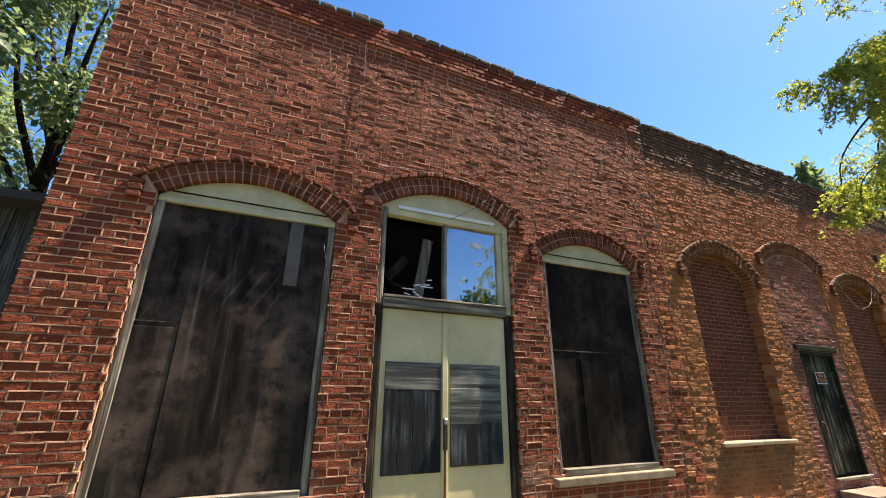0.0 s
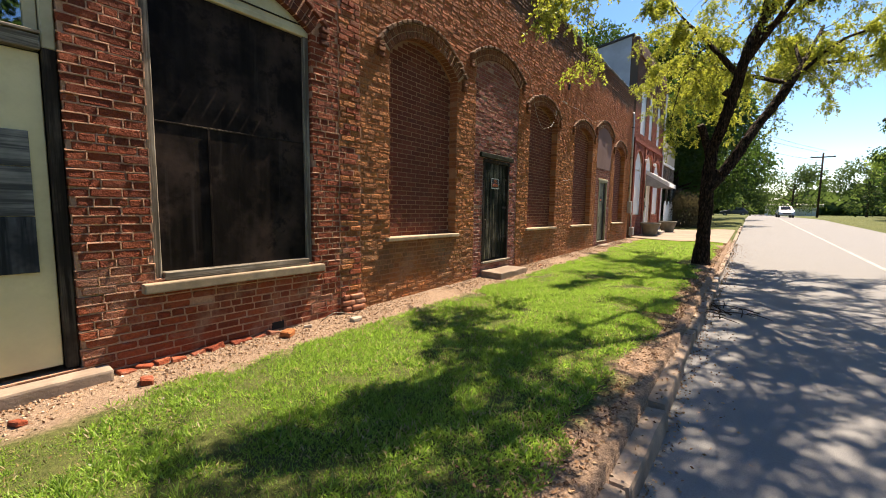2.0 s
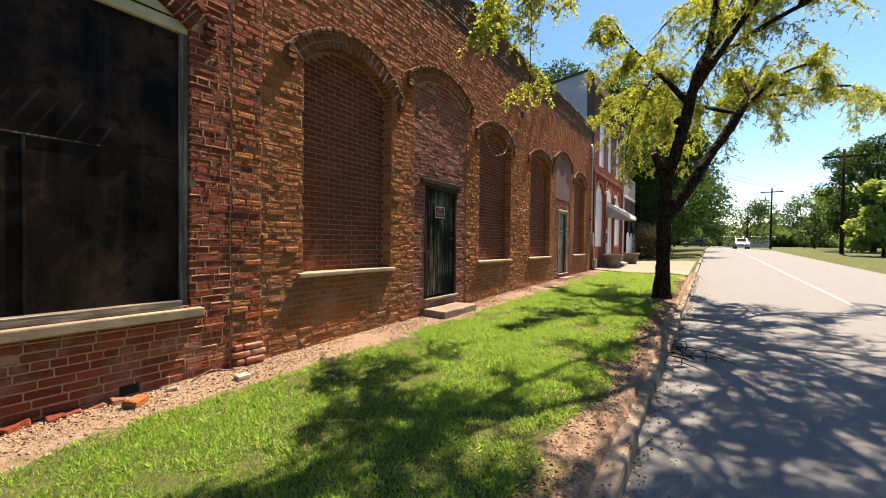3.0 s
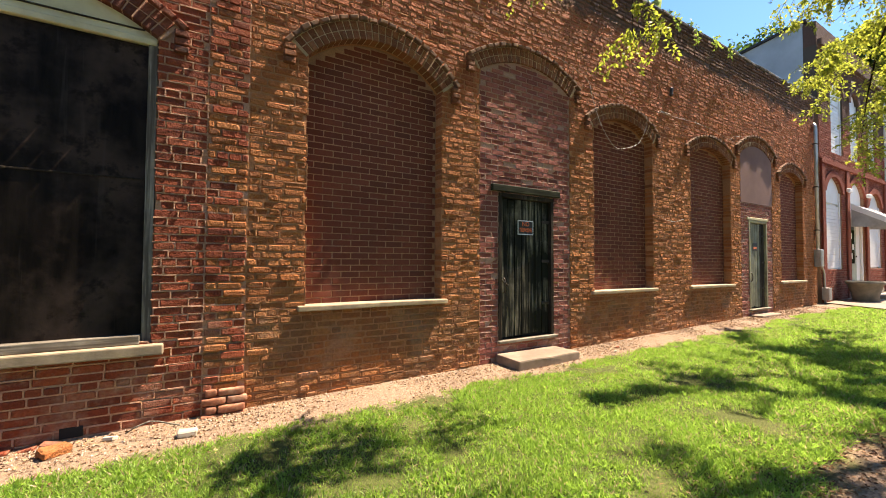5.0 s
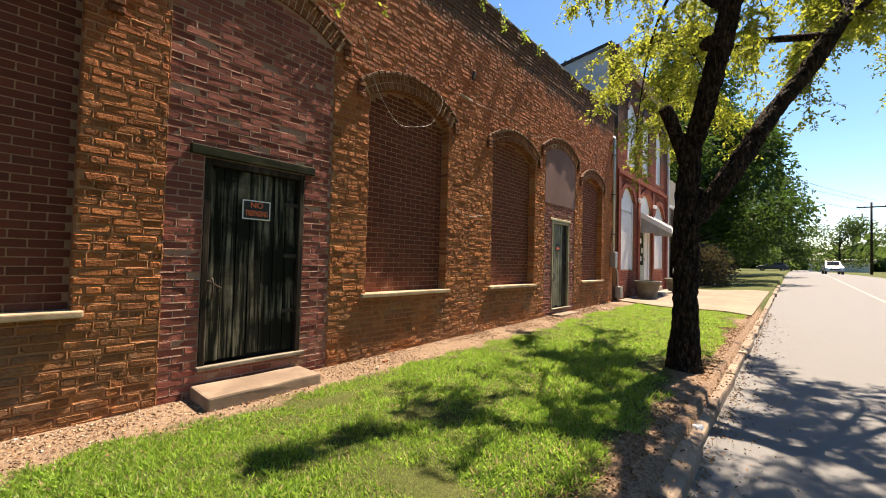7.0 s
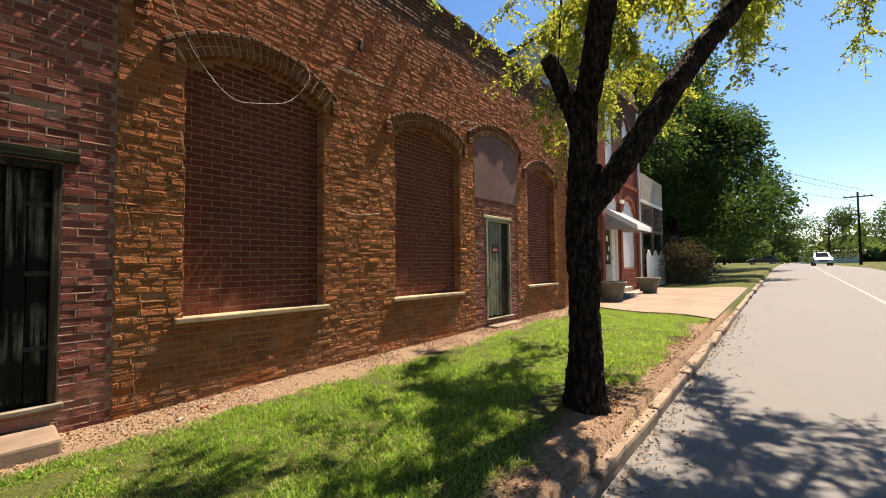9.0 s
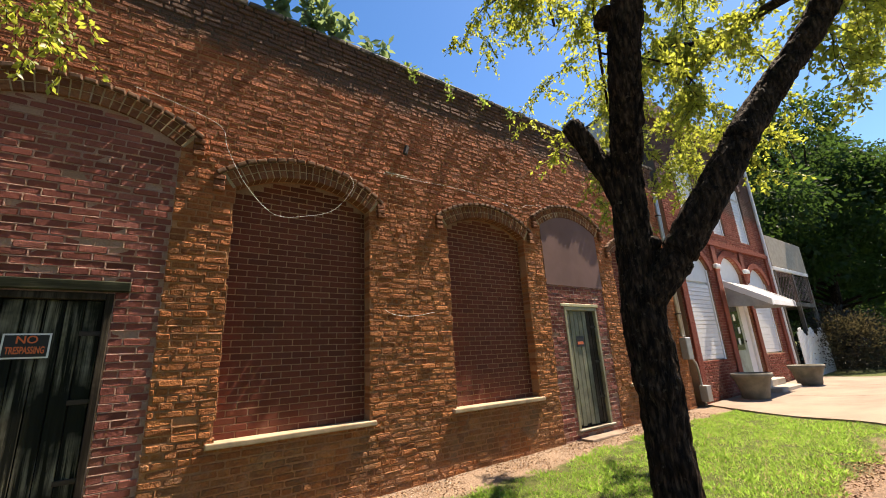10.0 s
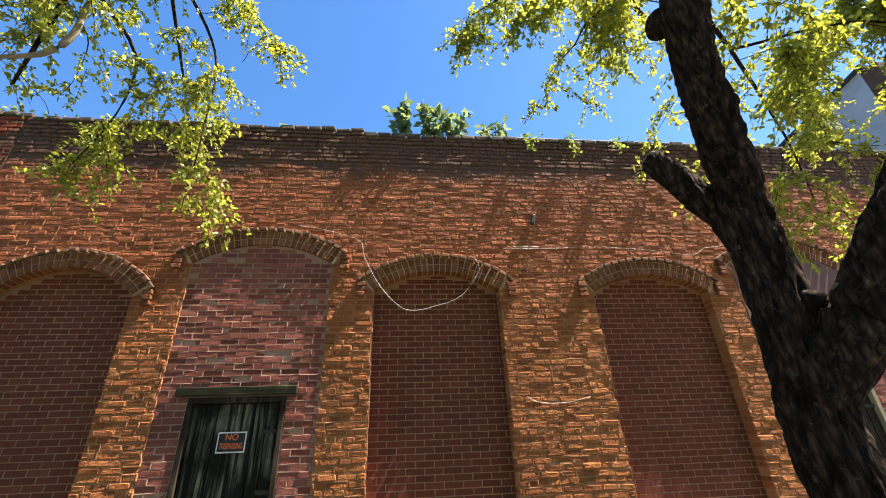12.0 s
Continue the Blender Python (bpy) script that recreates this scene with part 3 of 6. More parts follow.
def lay_facade():
    rng = np.random.default_rng(3)
    red, tan = Masonry(), Masonry()
    red_joint, tan_joint = Masonry(), Masonry()
    single = []
    course, joint = 0.0695, 0.0125
    z, row = -0.42, 0
    while z < 6.2:
        zm = z + course / 2
        holes = []
        for o in OPEN:
            if o[2] < zm < o[3]:
                holes.append((o[0], o[1]))
            elif o[3] <= zm < o[4] + RING + .05:
                cx, cz, r = arch_geo(o)
                r2 = r + RING + 0.045
                if zm - cz < r2:
                    h = math.sqrt(max(r2 * r2 - (zm - cz) ** 2, 0))
                    lim = (o[1] - o[0]) / 2 + 0.14
                    h = min(h, lim)
                    holes.append((cx - h, cx + h))
        header = row % 7 == 3
        x = X0 - (0.1 if row % 2 else 0.0) + rng.normal(0, .008)
        while x < X1:
            pitch = (0.105 if header or (x > SEAM and rng.random() < .2) else 0.208) + rng.normal(0, .006)
            a, b = max(x, X0), min(x + pitch - joint, X1)
            x += pitch
            if b - a < 0.03 or z + course > top_of((a + b) / 2):
                continue
            for p, q in spans(a, b, holes + [(SEAM - .007, SEAM + .007), (SEAM - .34, SEAM - .33)]):
                at_edge = any(abs(p - h1) < .004 or abs(q - h0) < .004 for h0, h1 in holes)
                is_tan = (p + q) / 2 > SEAM or (p + q) / 2 > SEAM - .33 and rng.random() < .45
                y = W + (rng.normal(0, .0028) if is_tan else rng.normal(0, .0018))
                if rng.random() < (0.05 if is_tan else 0.025):
                    y -= rng.uniform(0, .011)
                if is_tan and zm > 5.45 or not is_tan and zm > 5.75:
                    y -= 0.012 + 0.012 * (zm > 5.8)                     # corbelled top courses
                if SEAM - .33 < (p + q) / 2 < SEAM and zm < 4.3:
                    y -= .006 * ((row // 5) % 3 > 0) + rng.choice([0, .002, .005])   # patched pier at the joint of the two walls
                if rng.random() < .012 and zm < 1.2:
                    y += .02                                             # spalled bricks low down
                dz = rng.normal(0, .003 if is_tan else .002)
                sag = (.011 if is_tan else .004) * noise.noise(Vector((p * 1.3, row * .21, 5)))
                dz += sag
                bed, lift = (tan_joint, -.0015) if is_tan else (red_joint, .002)
                if rng.random() < .93:
                    bed.joint(ridge(p - .007, q + .007, z + sag + course - joint - .0015, z + sag + course + .0015, W, lift - .002 + rng.normal(0, .0025), rng, False))
                if q < X1 - .05 and rng.random() < .93:
                    bed.joint(ridge(q - .001, q + joint * .9, z + sag, z + sag + course - joint, W, lift + .001 + rng.normal(0, .0025), rng, True))
                near = is_tan and 6.3 < p < 11.4 and 0.1 < zm < 2.5 and not at_edge and q - p > .06
                if near and len(single) < 300:
                    single.append((p, q, z + dz, z + course - joint + dz, y))
                    continue
                vs = brick_verts(p, q, z + dz, z + course - joint + dz, y, .16 if at_edge else .03, rng, soft=.007 if is_tan else .004, wear=1.1 if is_tan else .9)
                (tan if is_tan else red).add(vs)
        z += course
        row += 1
    red.flush("red_bricks", BRICK_RED, wall_front, "weathered red bricks with pale joints")
    tan.flush("tan_bricks", BRICK_TAN, wall_front, "eroded tan bricks with sandy joints")
    red_joint.flush("red_wall_joints", MORTAR, wall_front, "pale flush mortar joints")
    tan_joint.flush("tan_wall_joints", MORTAR_TAN, wall_front, "proud sandy mortar joints")
    return single


FACADE_SINGLE = lay_facade()


def lay_arch(o, mat, hood=True):
    """One ring of upright bricks, a thin projecting hood over it, and label stops at both ends."""
    rng = np.random.default_rng(int(o[0] * 100) + 500)
    cx, cz, r = arch_geo(o)
    a0 = math.asin(min(1, (o[1] - o[0]) / 2 / r))
    n = max(9, int(2 * a0 * (r + RING / 2) / 0.078))
    arch = tagged(new("brick_arch"), "segmental arch of upright bricks with projecting hood over the opening", "arch", group="facade arches", kind="structure")

    def stone(w0, w1, ra, rb, y0, y1, name, soft=.004):
        g = (w1 - w0) * .085
        w0, w1 = w0 + g, w1 - g
        pts = []
        for y, s in ((y0, soft), (y0 + soft, 0), (y1, 0)):
            for w, rr in ((w0 + s / ra, ra + s), (w1 - s / ra, ra + s), (w1 - s / rb, rb - s), (w0 + s / rb, rb - s)):
                k = rng.normal(0, .0015)
                pts.append((cx + rr * math.sin(w), y + k, cz + rr * math.cos(w)))
        return obj(name, pts, BRICK_FACES, mat, arch)

    jut = RNG.normal(0, .003)
    for i in range(n):
        w0, w1 = -a0 + 2 * a0 * i / n, -a0 + 2 * a0 * (i + 1) / n
        dy = rng.normal(0, .0015)
        ra = r + .0
        mid = r + RING * .5
        stone(w0, w1, ra, mid - .006, W - .012 + dy + jut, W + .12, "arch_brick")
        stone(w0, w1, mid + .004, r + RING - .004, W - .015 + rng.normal(0, .0015), W + .05, "arch_brick")
    ext = a0 * 1.09
    m = int(2 * ext * (r + RING) / 0.11)
    for i in range(m):
        w0, w1 = -ext + 2 * ext * i / m, -ext + 2 * ext * (i + 1) / m
        stone(w0, w1, r + RING + .004, r + RING + .05 + rng.normal(0, .004), W - .055 + rng.normal(0, .007), W + .03, "hood_brick", .008).data.materials[0] = HOOD if o[0] > 6 else BRICK_STAINED
    for s in (-1, 1):
        xe = cx + s * (r + RING) * math.sin(ext) - s * 0.02
        ze = cz + (r + RING) * math.cos(ext)
        for k in range(3):
            zz = ze - 0.068 * (k + 1) + .02
            yy = W - .05 + rng.normal(0, .005)
            vs = brick_verts(xe - .055, xe + .055, zz, zz + .058, yy, .08, rng)
            obj("stop_brick", vs, WORN_FACES, mat, arch)
    # mortar bed of the ring
    v, f = [], []
    for i in range(25):
        w = -a0 * 1.03 + 2.06 * a0 * i / 24
        for rr in (r + .004, r + RING + .03):
            for y in (W - .007, W + .12):
                v.append((cx + rr * math.sin(w), y, cz + rr * math.cos(w)))
    for i in range(24):
        b = i * 4
        f += [(b, b + 4, b + 6, b + 2), (b, b + 1, b + 5, b + 4)]
    obj("arch_mortar", v, f, MORTAR_ARCH if mat is BRICK_ARCH else MORTAR, arch)
    return arch


HOOD = plain("stained hood brick", (0.22, 0.115, 0.065), 0.95, 0.55, 14, 70, bump=0.6, dirt=(0.06, 0.05, 0.04))
SOOTY = plain("sooty coping brick", (0.13, 0.105, 0.08), 0.95, 0.5, 12, 70, bump=0.6)
for _o in OPEN:
    lay_arch(_o, BRICK_STAINED if _o[0] < 6 else BRICK_ARCH)


def make_sill(x0, x1, z, thick, mat, proud=0.07):
    bm = box(x0 - .07, x1 + .07, W - proud, W + .2, z - thick, z, .012, seg=2)
    rough_up(bm, .006, 4, 3)
    return tagged(part("window_sill", bm, mat), "long pale stone sill under an arched window", "sill", group="facade sills", kind="structure")


for _k, _t in ((2, .085), (0, .085), (3, .055), (5, .055), (6, .055), (8, .055)):
    make_sill(OPEN[_k][0] - (.0 if _k > 2 else .03), OPEN[_k][1] + (.0 if _k > 2 else .02), OPEN[_k][2] + (.01 if _k > 2 else .0), _t, SILL if _k > 2 else SILL_DARK, .05 if _k > 2 else .085)

# parapet: coping bricks laid loose along the top, behind them the roof
_bm = bmesh.new()
_x = X0 - .03
_cop = []
while _x < X1:
    _l = RNG.uniform(.19, .23)
    _cop.append((_x, _x + _l - .012))
    _x += _l
coping = tagged(new("coping"), "uneven weathered brick coping along the parapet", "coping", kind="structure")
_m = Masonry()
for _a, _b in _cop:
    _z = top_of(_a) + RNG.normal(0, .006) - .075
    if RNG.random() < .98:
        _m.add(brick_verts(_a, _b, _z + .005, _z + .075 + RNG.normal(0, .008), W - .045 + RNG.normal(0, .008), .3, RNG, .012, 1.5))
    if 6.3 < _a < 13 and RNG.random() < .55:
        _m.add(brick_verts(_a, _b, _z + .078, _z + .12 + RNG.normal(0, .008), W + .03 + RNG.normal(0, .01), .2, RNG, .012, 1.5))
_m.flush("coping_bricks", SOOTY, coping, "soot-dark loose coping bricks")
_bm = box(12.6, 20.5, W - .02, W + .3, 5.963, 5.978, 0)
tagged(part("flashing", _bm, METAL), "thin pale metal flashing laid on the parapet", "flashing", kind="structure")
_bm = box(X0 + .02, X1 - .02, W + .37, W + 14, 5.2, 5.35)
tagged(part("roof", _bm, SHINGLE), "flat dark roof behind the parapet", "roof", kind="structure")
for _n, _a in (("wall_west", (X0, X0 + .33, W + .37, W + 14, -.6, 5.95)), ("wall_back", (X0 + .34, X1 - .34, W + 13.7, W + 14, -.6, 5.19)), ("wall_east", (X1 - .33, X1, W + .37, W + 14, -.6, 5.85))):
    tagged(part(_n, box(*_a), BRICK_RED), "plain brick wall closing the building", "wall", kind="structure")
# the room's lack of light is put into the floor's black colour
tagged(part("floor", box(X0 + .34, X1 - .34, W + .37, W + 13.7, -.3, -.1), BLACK), "floor inside the empty building, coloured near-black as unlit", "floor", kind="structure")

# ---- infilled openings ----


def infill(k, mat, mortar, name, label, door=None, kit_wear=.5):
    """A brick panel set back in its opening, each brick an object of its own; round a doorway if one is given."""
    o = OPEN[k]
    rng = np.random.default_rng(40 + k)
    yb = W + o[5]
    xs0, xs1 = o[0] - .004, o[1] + .004
    bm = bmesh.new()
    n = 20

    def col(a, b, za, zb2, zc, zd):
        vs = [bm.verts.new(p) for p in ((a, yb + .005, za), (b, yb + .005, zb2), (b, yb + .005, zd), (a, yb + .005, zc), (a, yb + .12, za), (b, yb + .12, zb2), (b, yb + .12, zd), (a, yb + .12, zc))]
        for q in ((0, 1, 2, 3), (7, 6, 5, 4), (0, 4, 5, 1), (3, 2, 6, 7), (0, 3, 7, 4), (1, 5, 6, 2)):
            bm.faces.new([vs[i] for i in q])

    cuts = sorted({xs0 + (xs1 - xs0) * i / n for i in range(n + 1)} | (set(door[:2]) if door else set()))
    for a, b in zip(cuts, cuts[1:]):
        top = (arch_z(o, a, .003), arch_z(o, b, .003))
        if door and a >= door[0] - 1e-6 and b <= door[1] + 1e-6:
            col(a, b, o[2], o[2], door[2], door[2])
            col(a, b, door[3], door[3], *top)
        else:
            col(a, b, o[2], o[2], *top)
    panel = part(name, bm, mortar)
    tagged(panel, label, "bricked opening", group="bricked openings", kind="structure")
    kit = brick_kit(mat, kit_wear)
    z, row, count = o[2] + .006, 0, 0
    rest, joints = Masonry(), Masonry()
    lift = .0015 if kit_wear > .6 else -.002
    while z < o[4] + .02:
        zm = z + .034
        x = o[0] + .004 - (.1 if row % 2 else 0)
        while x < o[1]:
            a, b = max(x, o[0] + .004), min(x + .197, o[1] - .004)
            x += .207
            lim = [q for q in (min(arch_z(o, a, 0), arch_z(o, b, 0)),)]
            holes = [(door[0] - .006, door[1] + .006)] if door and door[2] - .02 < zm < door[3] + .03 else []
            for p, q in spans(a, b, holes):
                zt = min(z + .059, lim[0] - .004)
                if q - p < .03 or zt - z < .015:
                    continue
                joints.joint(ridge(p - .004, q + .004, z - .0105, z + .0005, yb, lift + rng.normal(0, .001), rng, False))
                joints.joint(ridge(q - .001, q + .0105, z, zt, yb, lift + rng.normal(0, .001), rng, True))
                y = yb + rng.normal(0, .0012 if kit_wear < .6 else .003)
                if count < 300:
                    piece(kit, p, q, z, zt, y, panel, rng)
                    count += 1
                else:
                    rest.add(brick_verts(p, q, z, zt, y, .03, rng, wear=kit_wear))
        z += .0685
        row += 1
    joints.flush("joints", mortar, panel, "tooled mortar joints")
    if rest.v:
        rest.flush("bricks", mat, panel, "upper infill bricks")
    return panel


DOOR2 = (9.29, 10.31, 0.26, 2.22)
DOOR3 = (16.53, 17.46, 0.26, 2.28)
infill(3, BRICK_FILL, MORTAR_FILL, "window_3", "arched window walled up with maroon brick")
infill(4, BRICK_MAUVE, MORTAR_MAUVE, "doorway_2", "arched doorway walled up in mauve brick round a plank door", DOOR2, .9)
infill(5, BRICK_FILL, MORTAR_FILL, "window_4", "arched window walled up with maroon brick")
infill(6, BRICK_FILL, MORTAR_FILL, "window_5", "arched window walled up with maroon brick")
infill(7, BRICK_MAUVE, MORTAR_MAUVE, "doorway_3", "arched doorway walled up in brick round a narrow door", DOOR3, .8)
infill(8, BRICK_FILL, MORTAR_FILL, "window_6", "arched window walled up with maroon brick")

# ---- boarded windows ----
RENDER = plain("mauve render", (0.2, 0.112, 0.1), 0.9, 0.25, 2.0, 40, bump=0.25, dirt=(0.17, 0.095, 0.085))


def arched_board(o, z0, y0, y1, mat, name, parent, grow=0.0):
    """A board that fills the head of an arch down to z0."""
    bm = bmesh.new()
    n = 20
    rows = []
    for i in range(n + 1):
        x = o[0] - grow + (o[1] - o[0] + 2 * grow) * i / n
        zt = max(arch_z(o, x, grow), z0 + .004)
        rows.append([bm.verts.new(p) for p in ((x, y0, z0), (x, y0, zt), (x, y1, zt), (x, y1, z0))])
    for a, b in zip(rows, rows[1:]):
        for i in range(4):
            j = (i + 1) % 4
            bm.faces.new((a[i], b[i], b[j], a[j]))
    bm.faces.new(rows[0])
    bm.faces.new(rows[-1][::-1])
    return part(name, bm, mat, parent)


def boarded_window(k, name, seam_z, extra, tar):
    o = OPEN[k]
    win = tagged(new(name), "tall arched window boarded with black panels in a weathered frame", "window", kind="structure")
    y = W + .045
    f = .075
    for a, b in ((o[0], o[0] + f), (o[1] - f, o[1])):
        part("jamb", box(a + .003, b - .003, y, y + .09, o[2], o[3] - .02, .006), WOOD_GREY, win)
    part("bottom_rail", box(o[0] + f, o[1] - f, y - .055, y + .09, o[2] + .002, o[2] + .075, .006), WOOD_GREY_X, win)
    part("head_rail", box(o[0] + .01, o[1] - .01, y - .01, y + .09, o[3] - .055, o[3] + .0, .006), WOOD_PALE, win)
    arched_board(o, o[3], y + .01, y + .05, WOOD_PALE, "head_board", win, -.004)
    part("head_strip", box(o[0] + .1, o[1] - .1, y - .004, y + .02, o[3] + .055, o[3] + .067, .002), WOOD_DARK, win)
    zt = o[3] - .058
    part("upper_panel", box(o[0] + f, o[1] - f, y + .03, y + .045, seam_z + .004, zt, .002), tar, win)
    part("lower_panel", box(o[0] + f, o[1] - f, y + .024, y + .042, o[2] + .078, seam_z, .002), tar, win)
    part("seam_strip", box(o[0] + f, o[1] - f, y + .016, y + .03, seam_z - .006, seam_z + .008, .002), WOOD_DARK, win)
    for n, a in enumerate(extra):
        part("board", box(*a[:2], y + .012 - .006 * n, y + .028 - .006 * n, *a[2:4], .002), a[4] if len(a) > 4 else tar, win)
    # near-black sheet behind the panels in place of the unlit room
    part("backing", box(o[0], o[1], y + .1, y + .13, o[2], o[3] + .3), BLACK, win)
    return win


tagged(arched_board(OPEN[7], 2.66, W + .001, W + .02, RENDER, "render_panel", None, -.003), "smooth mauve render over the green doorway", "render", kind="structure")
boarded_window(2, "window_2", 1.98, [(4.47, 4.49, .68, 1.97)], TAR)
boarded_window(0, "window_1", 2.02, [(-.285, .04, .68, 1.98), (.05, 1.2, .68, 2.99), (.83, .96, 2.45, 3.12, BOARD_BROWN)], TAR_GREY)

# ---- double door with fanlight ----


def double_door():
    o = OPEN[1]
    d = tagged(new("door_1"), "pale yellow double door with boarded panels and broken fanlight", "door", kind="structure")
    y = W + .05
    for s, a, b in ((0, o[0], o[0] + .085), (1, o[1] - .085, o[1])):
        part("jamb", box(a + .003, b - .003, y - .01, y + .12, 0.0, 2.36, .008), WOOD_DARK, d)
        part("upper_jamb", box(a + .003, b - .003, y - .01, y + .12, 2.36, o[3] - .01, .008), WOOD_PALE if s else WOOD_GREY, d)
    x0, x1 = o[0] + .088, o[1] - .088
    part("transom_bar", box(x0, x1, y - .03, y + .11, 2.335, 2.435, .012, seg=2), WOOD_GREY_X, d)
    part("transom_lip", box(x0, x1, y - .045, y + .02, 2.44, 2.462, .004), WOOD_GREY_X, d)
    part("head_rail", box(x0, x1, y - .005, y + .1, 3.42, 3.50, .006), WOOD_PALE, d)
    part("head_strip", box(x0 + .12, x1 - .12, y - .02, y - .004, 3.505, 3.55, .004), WHITE, d, "bright white strip")
    arched_board(o, 3.50, y + .01, y + .05, WOOD_PALE, "head_board", d, -.004)
    xm = 2.585
    part("mullion", box(xm - .022, xm + .022, y + .02, y + .09, 2.462, 3.42, .004), WOOD_GREY, d)
    part("fanlight_stile", box(x1 - .07, x1, y + .02, y + .09, 2.462, 3.42, .004), WOOD_PALE, d)
    pane = part("pane", box(xm + .022, x1 - .07, y + .05, y + .054, 2.462, 3.42), GLASS, d, "dusty glass pane mirroring the sky")
    pane.visible_shadow = False
    # torn paper stuck on the glass
    for cx, cz, s in ((3.02, 3.22, .07), (3.05, 2.98, .055), (2.86, 2.74, .07), (3.2, 2.66, .04)):
        bm = bmesh.new()
        ring = [bm.verts.new((cx + s * (1 + .5 * RNG.normal()) * math.cos(w), y + .046, cz + .6 * s * (1 + .4 * RNG.normal()) * math.sin(w))) for w in np.linspace(0, 6.28, 9)[:-1]]
        top = bmesh.ops.extrude_face_region(bm, geom=[bm.faces.new(ring)])
        for v in top["geom"]:
            if isinstance(v, bmesh.types.BMVert):
                v.co.y -= .001
        part("paper_scrap", bm, WHITE, d)
    # what shows through the missing pane
    for a in ((1.93, 2.3, W + .5, W + .56, 2.86, 2.97, .004, None, -50), (2.3, 2.42, W + .22, W + .26, 2.45, 3.25, .004, None, 9), (2.02, 2.42, W + .4, W + .43, 2.62, 2.66, .003, None, 20)):
        part("loose_board", box(*a), WOOD_GREY if a[0] > 2.2 else WOOD_DARK, d)
    for i in range(7):
        x, z = RNG.uniform(2.0, 2.4), RNG.uniform(2.5, 2.8)
        part("glass_shard", box(x, x + RNG.uniform(.05, .16), y + .055, y + .058, z, z + .012, 0, None, RNG.uniform(-40, 40)), WHITE, d)
    # black sheet painting the dark room behind the missing pane
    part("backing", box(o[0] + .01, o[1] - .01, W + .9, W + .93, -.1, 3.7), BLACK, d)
    # two leaves
    yb = y + .03
    for a, b, pa, pb in ((1.86, 2.575, 1.92, 2.545), (2.595, 3.37, 2.65, 3.28)):
        leaf = part("leaf", box(a, b, yb, yb + .05, .03, 2.325, .006), DOOR_PALE, d, "pale yellow painted door leaf")
        if a < 2:
            part("board", box(pa, pb, yb - .016, yb - .002, 1.50, 1.77, .003), PLY, leaf, "rough plywood")
            w = (pb - pa) / 4
            for i in range(4):
                part("board", box(pa + i * w + .003, pa + (i + 1) * w - .003, yb - .014, yb - .002, .72, 1.495, .003), PLY_DARK, leaf, "blackened upright board")
        else:
            for i, (z0, z1, m) in enumerate(((1.52, 1.77, PLY), (1.17, 1.515, PLY), (.76, 1.165, PLY_DARK))):
                part("board", box(pa, pb, yb - .014 - .002 * i, yb - .002, z0, z1, .003), m, leaf, "rough plywood")
    part("centre_bead", box(2.555, 2.615, yb - .025, yb - .002, .03, 2.32, .004), DOOR_PALE, d)
    part("hasp", box(2.56, 2.61, yb - .04, yb - .026, .92, 1.22, .004), DARK_METAL, d, "rusty hasp plate")
    bm = box(2.565, 2.605, yb - .065, yb - .04, 1.16, 1.22, .008)
    part("padlock", bm, METAL, d, "steel padlock")
    part("rust_streak", box(2.572, 2.6, yb - .028, yb - .0255, .25, .92, .0005), RUST, d, "rust streak below the hasp")
    bm = box(1.68, 3.62, W - .16, W + .16, -.2, -.02, .02, seg=2)
    rough_up(bm, .012, 3, 4)
    tagged(part("threshold", bm, KERB), "worn concrete threshold below the double door", "threshold", kind="structure")
    return d


double_door()


def text_mesh(body, x, y, z, size, mat, parent, name="lettering"):
    cu = bpy.data.curves.new(name, "FONT")
    cu.body, cu.size, cu.align_x, cu.align_y, cu.extrude = body, size, "CENTER", "CENTER", .0006
    cu.offset = .0016
    tmp = bpy.data.objects.new(name, cu)
    scene.collection.objects.link(tmp)
    me = bpy.data.meshes.new_from_object(tmp.evaluated_get(bpy.context.evaluated_depsgraph_get()))
    bpy.data.objects.remove(tmp)
    me.materials.clear()
    me.materials.append(mat)
    ob = new(name, me)
    ob.matrix_basis = pose(x, y, z, 90, 0, 0)
    ob.parent = parent
    return ob


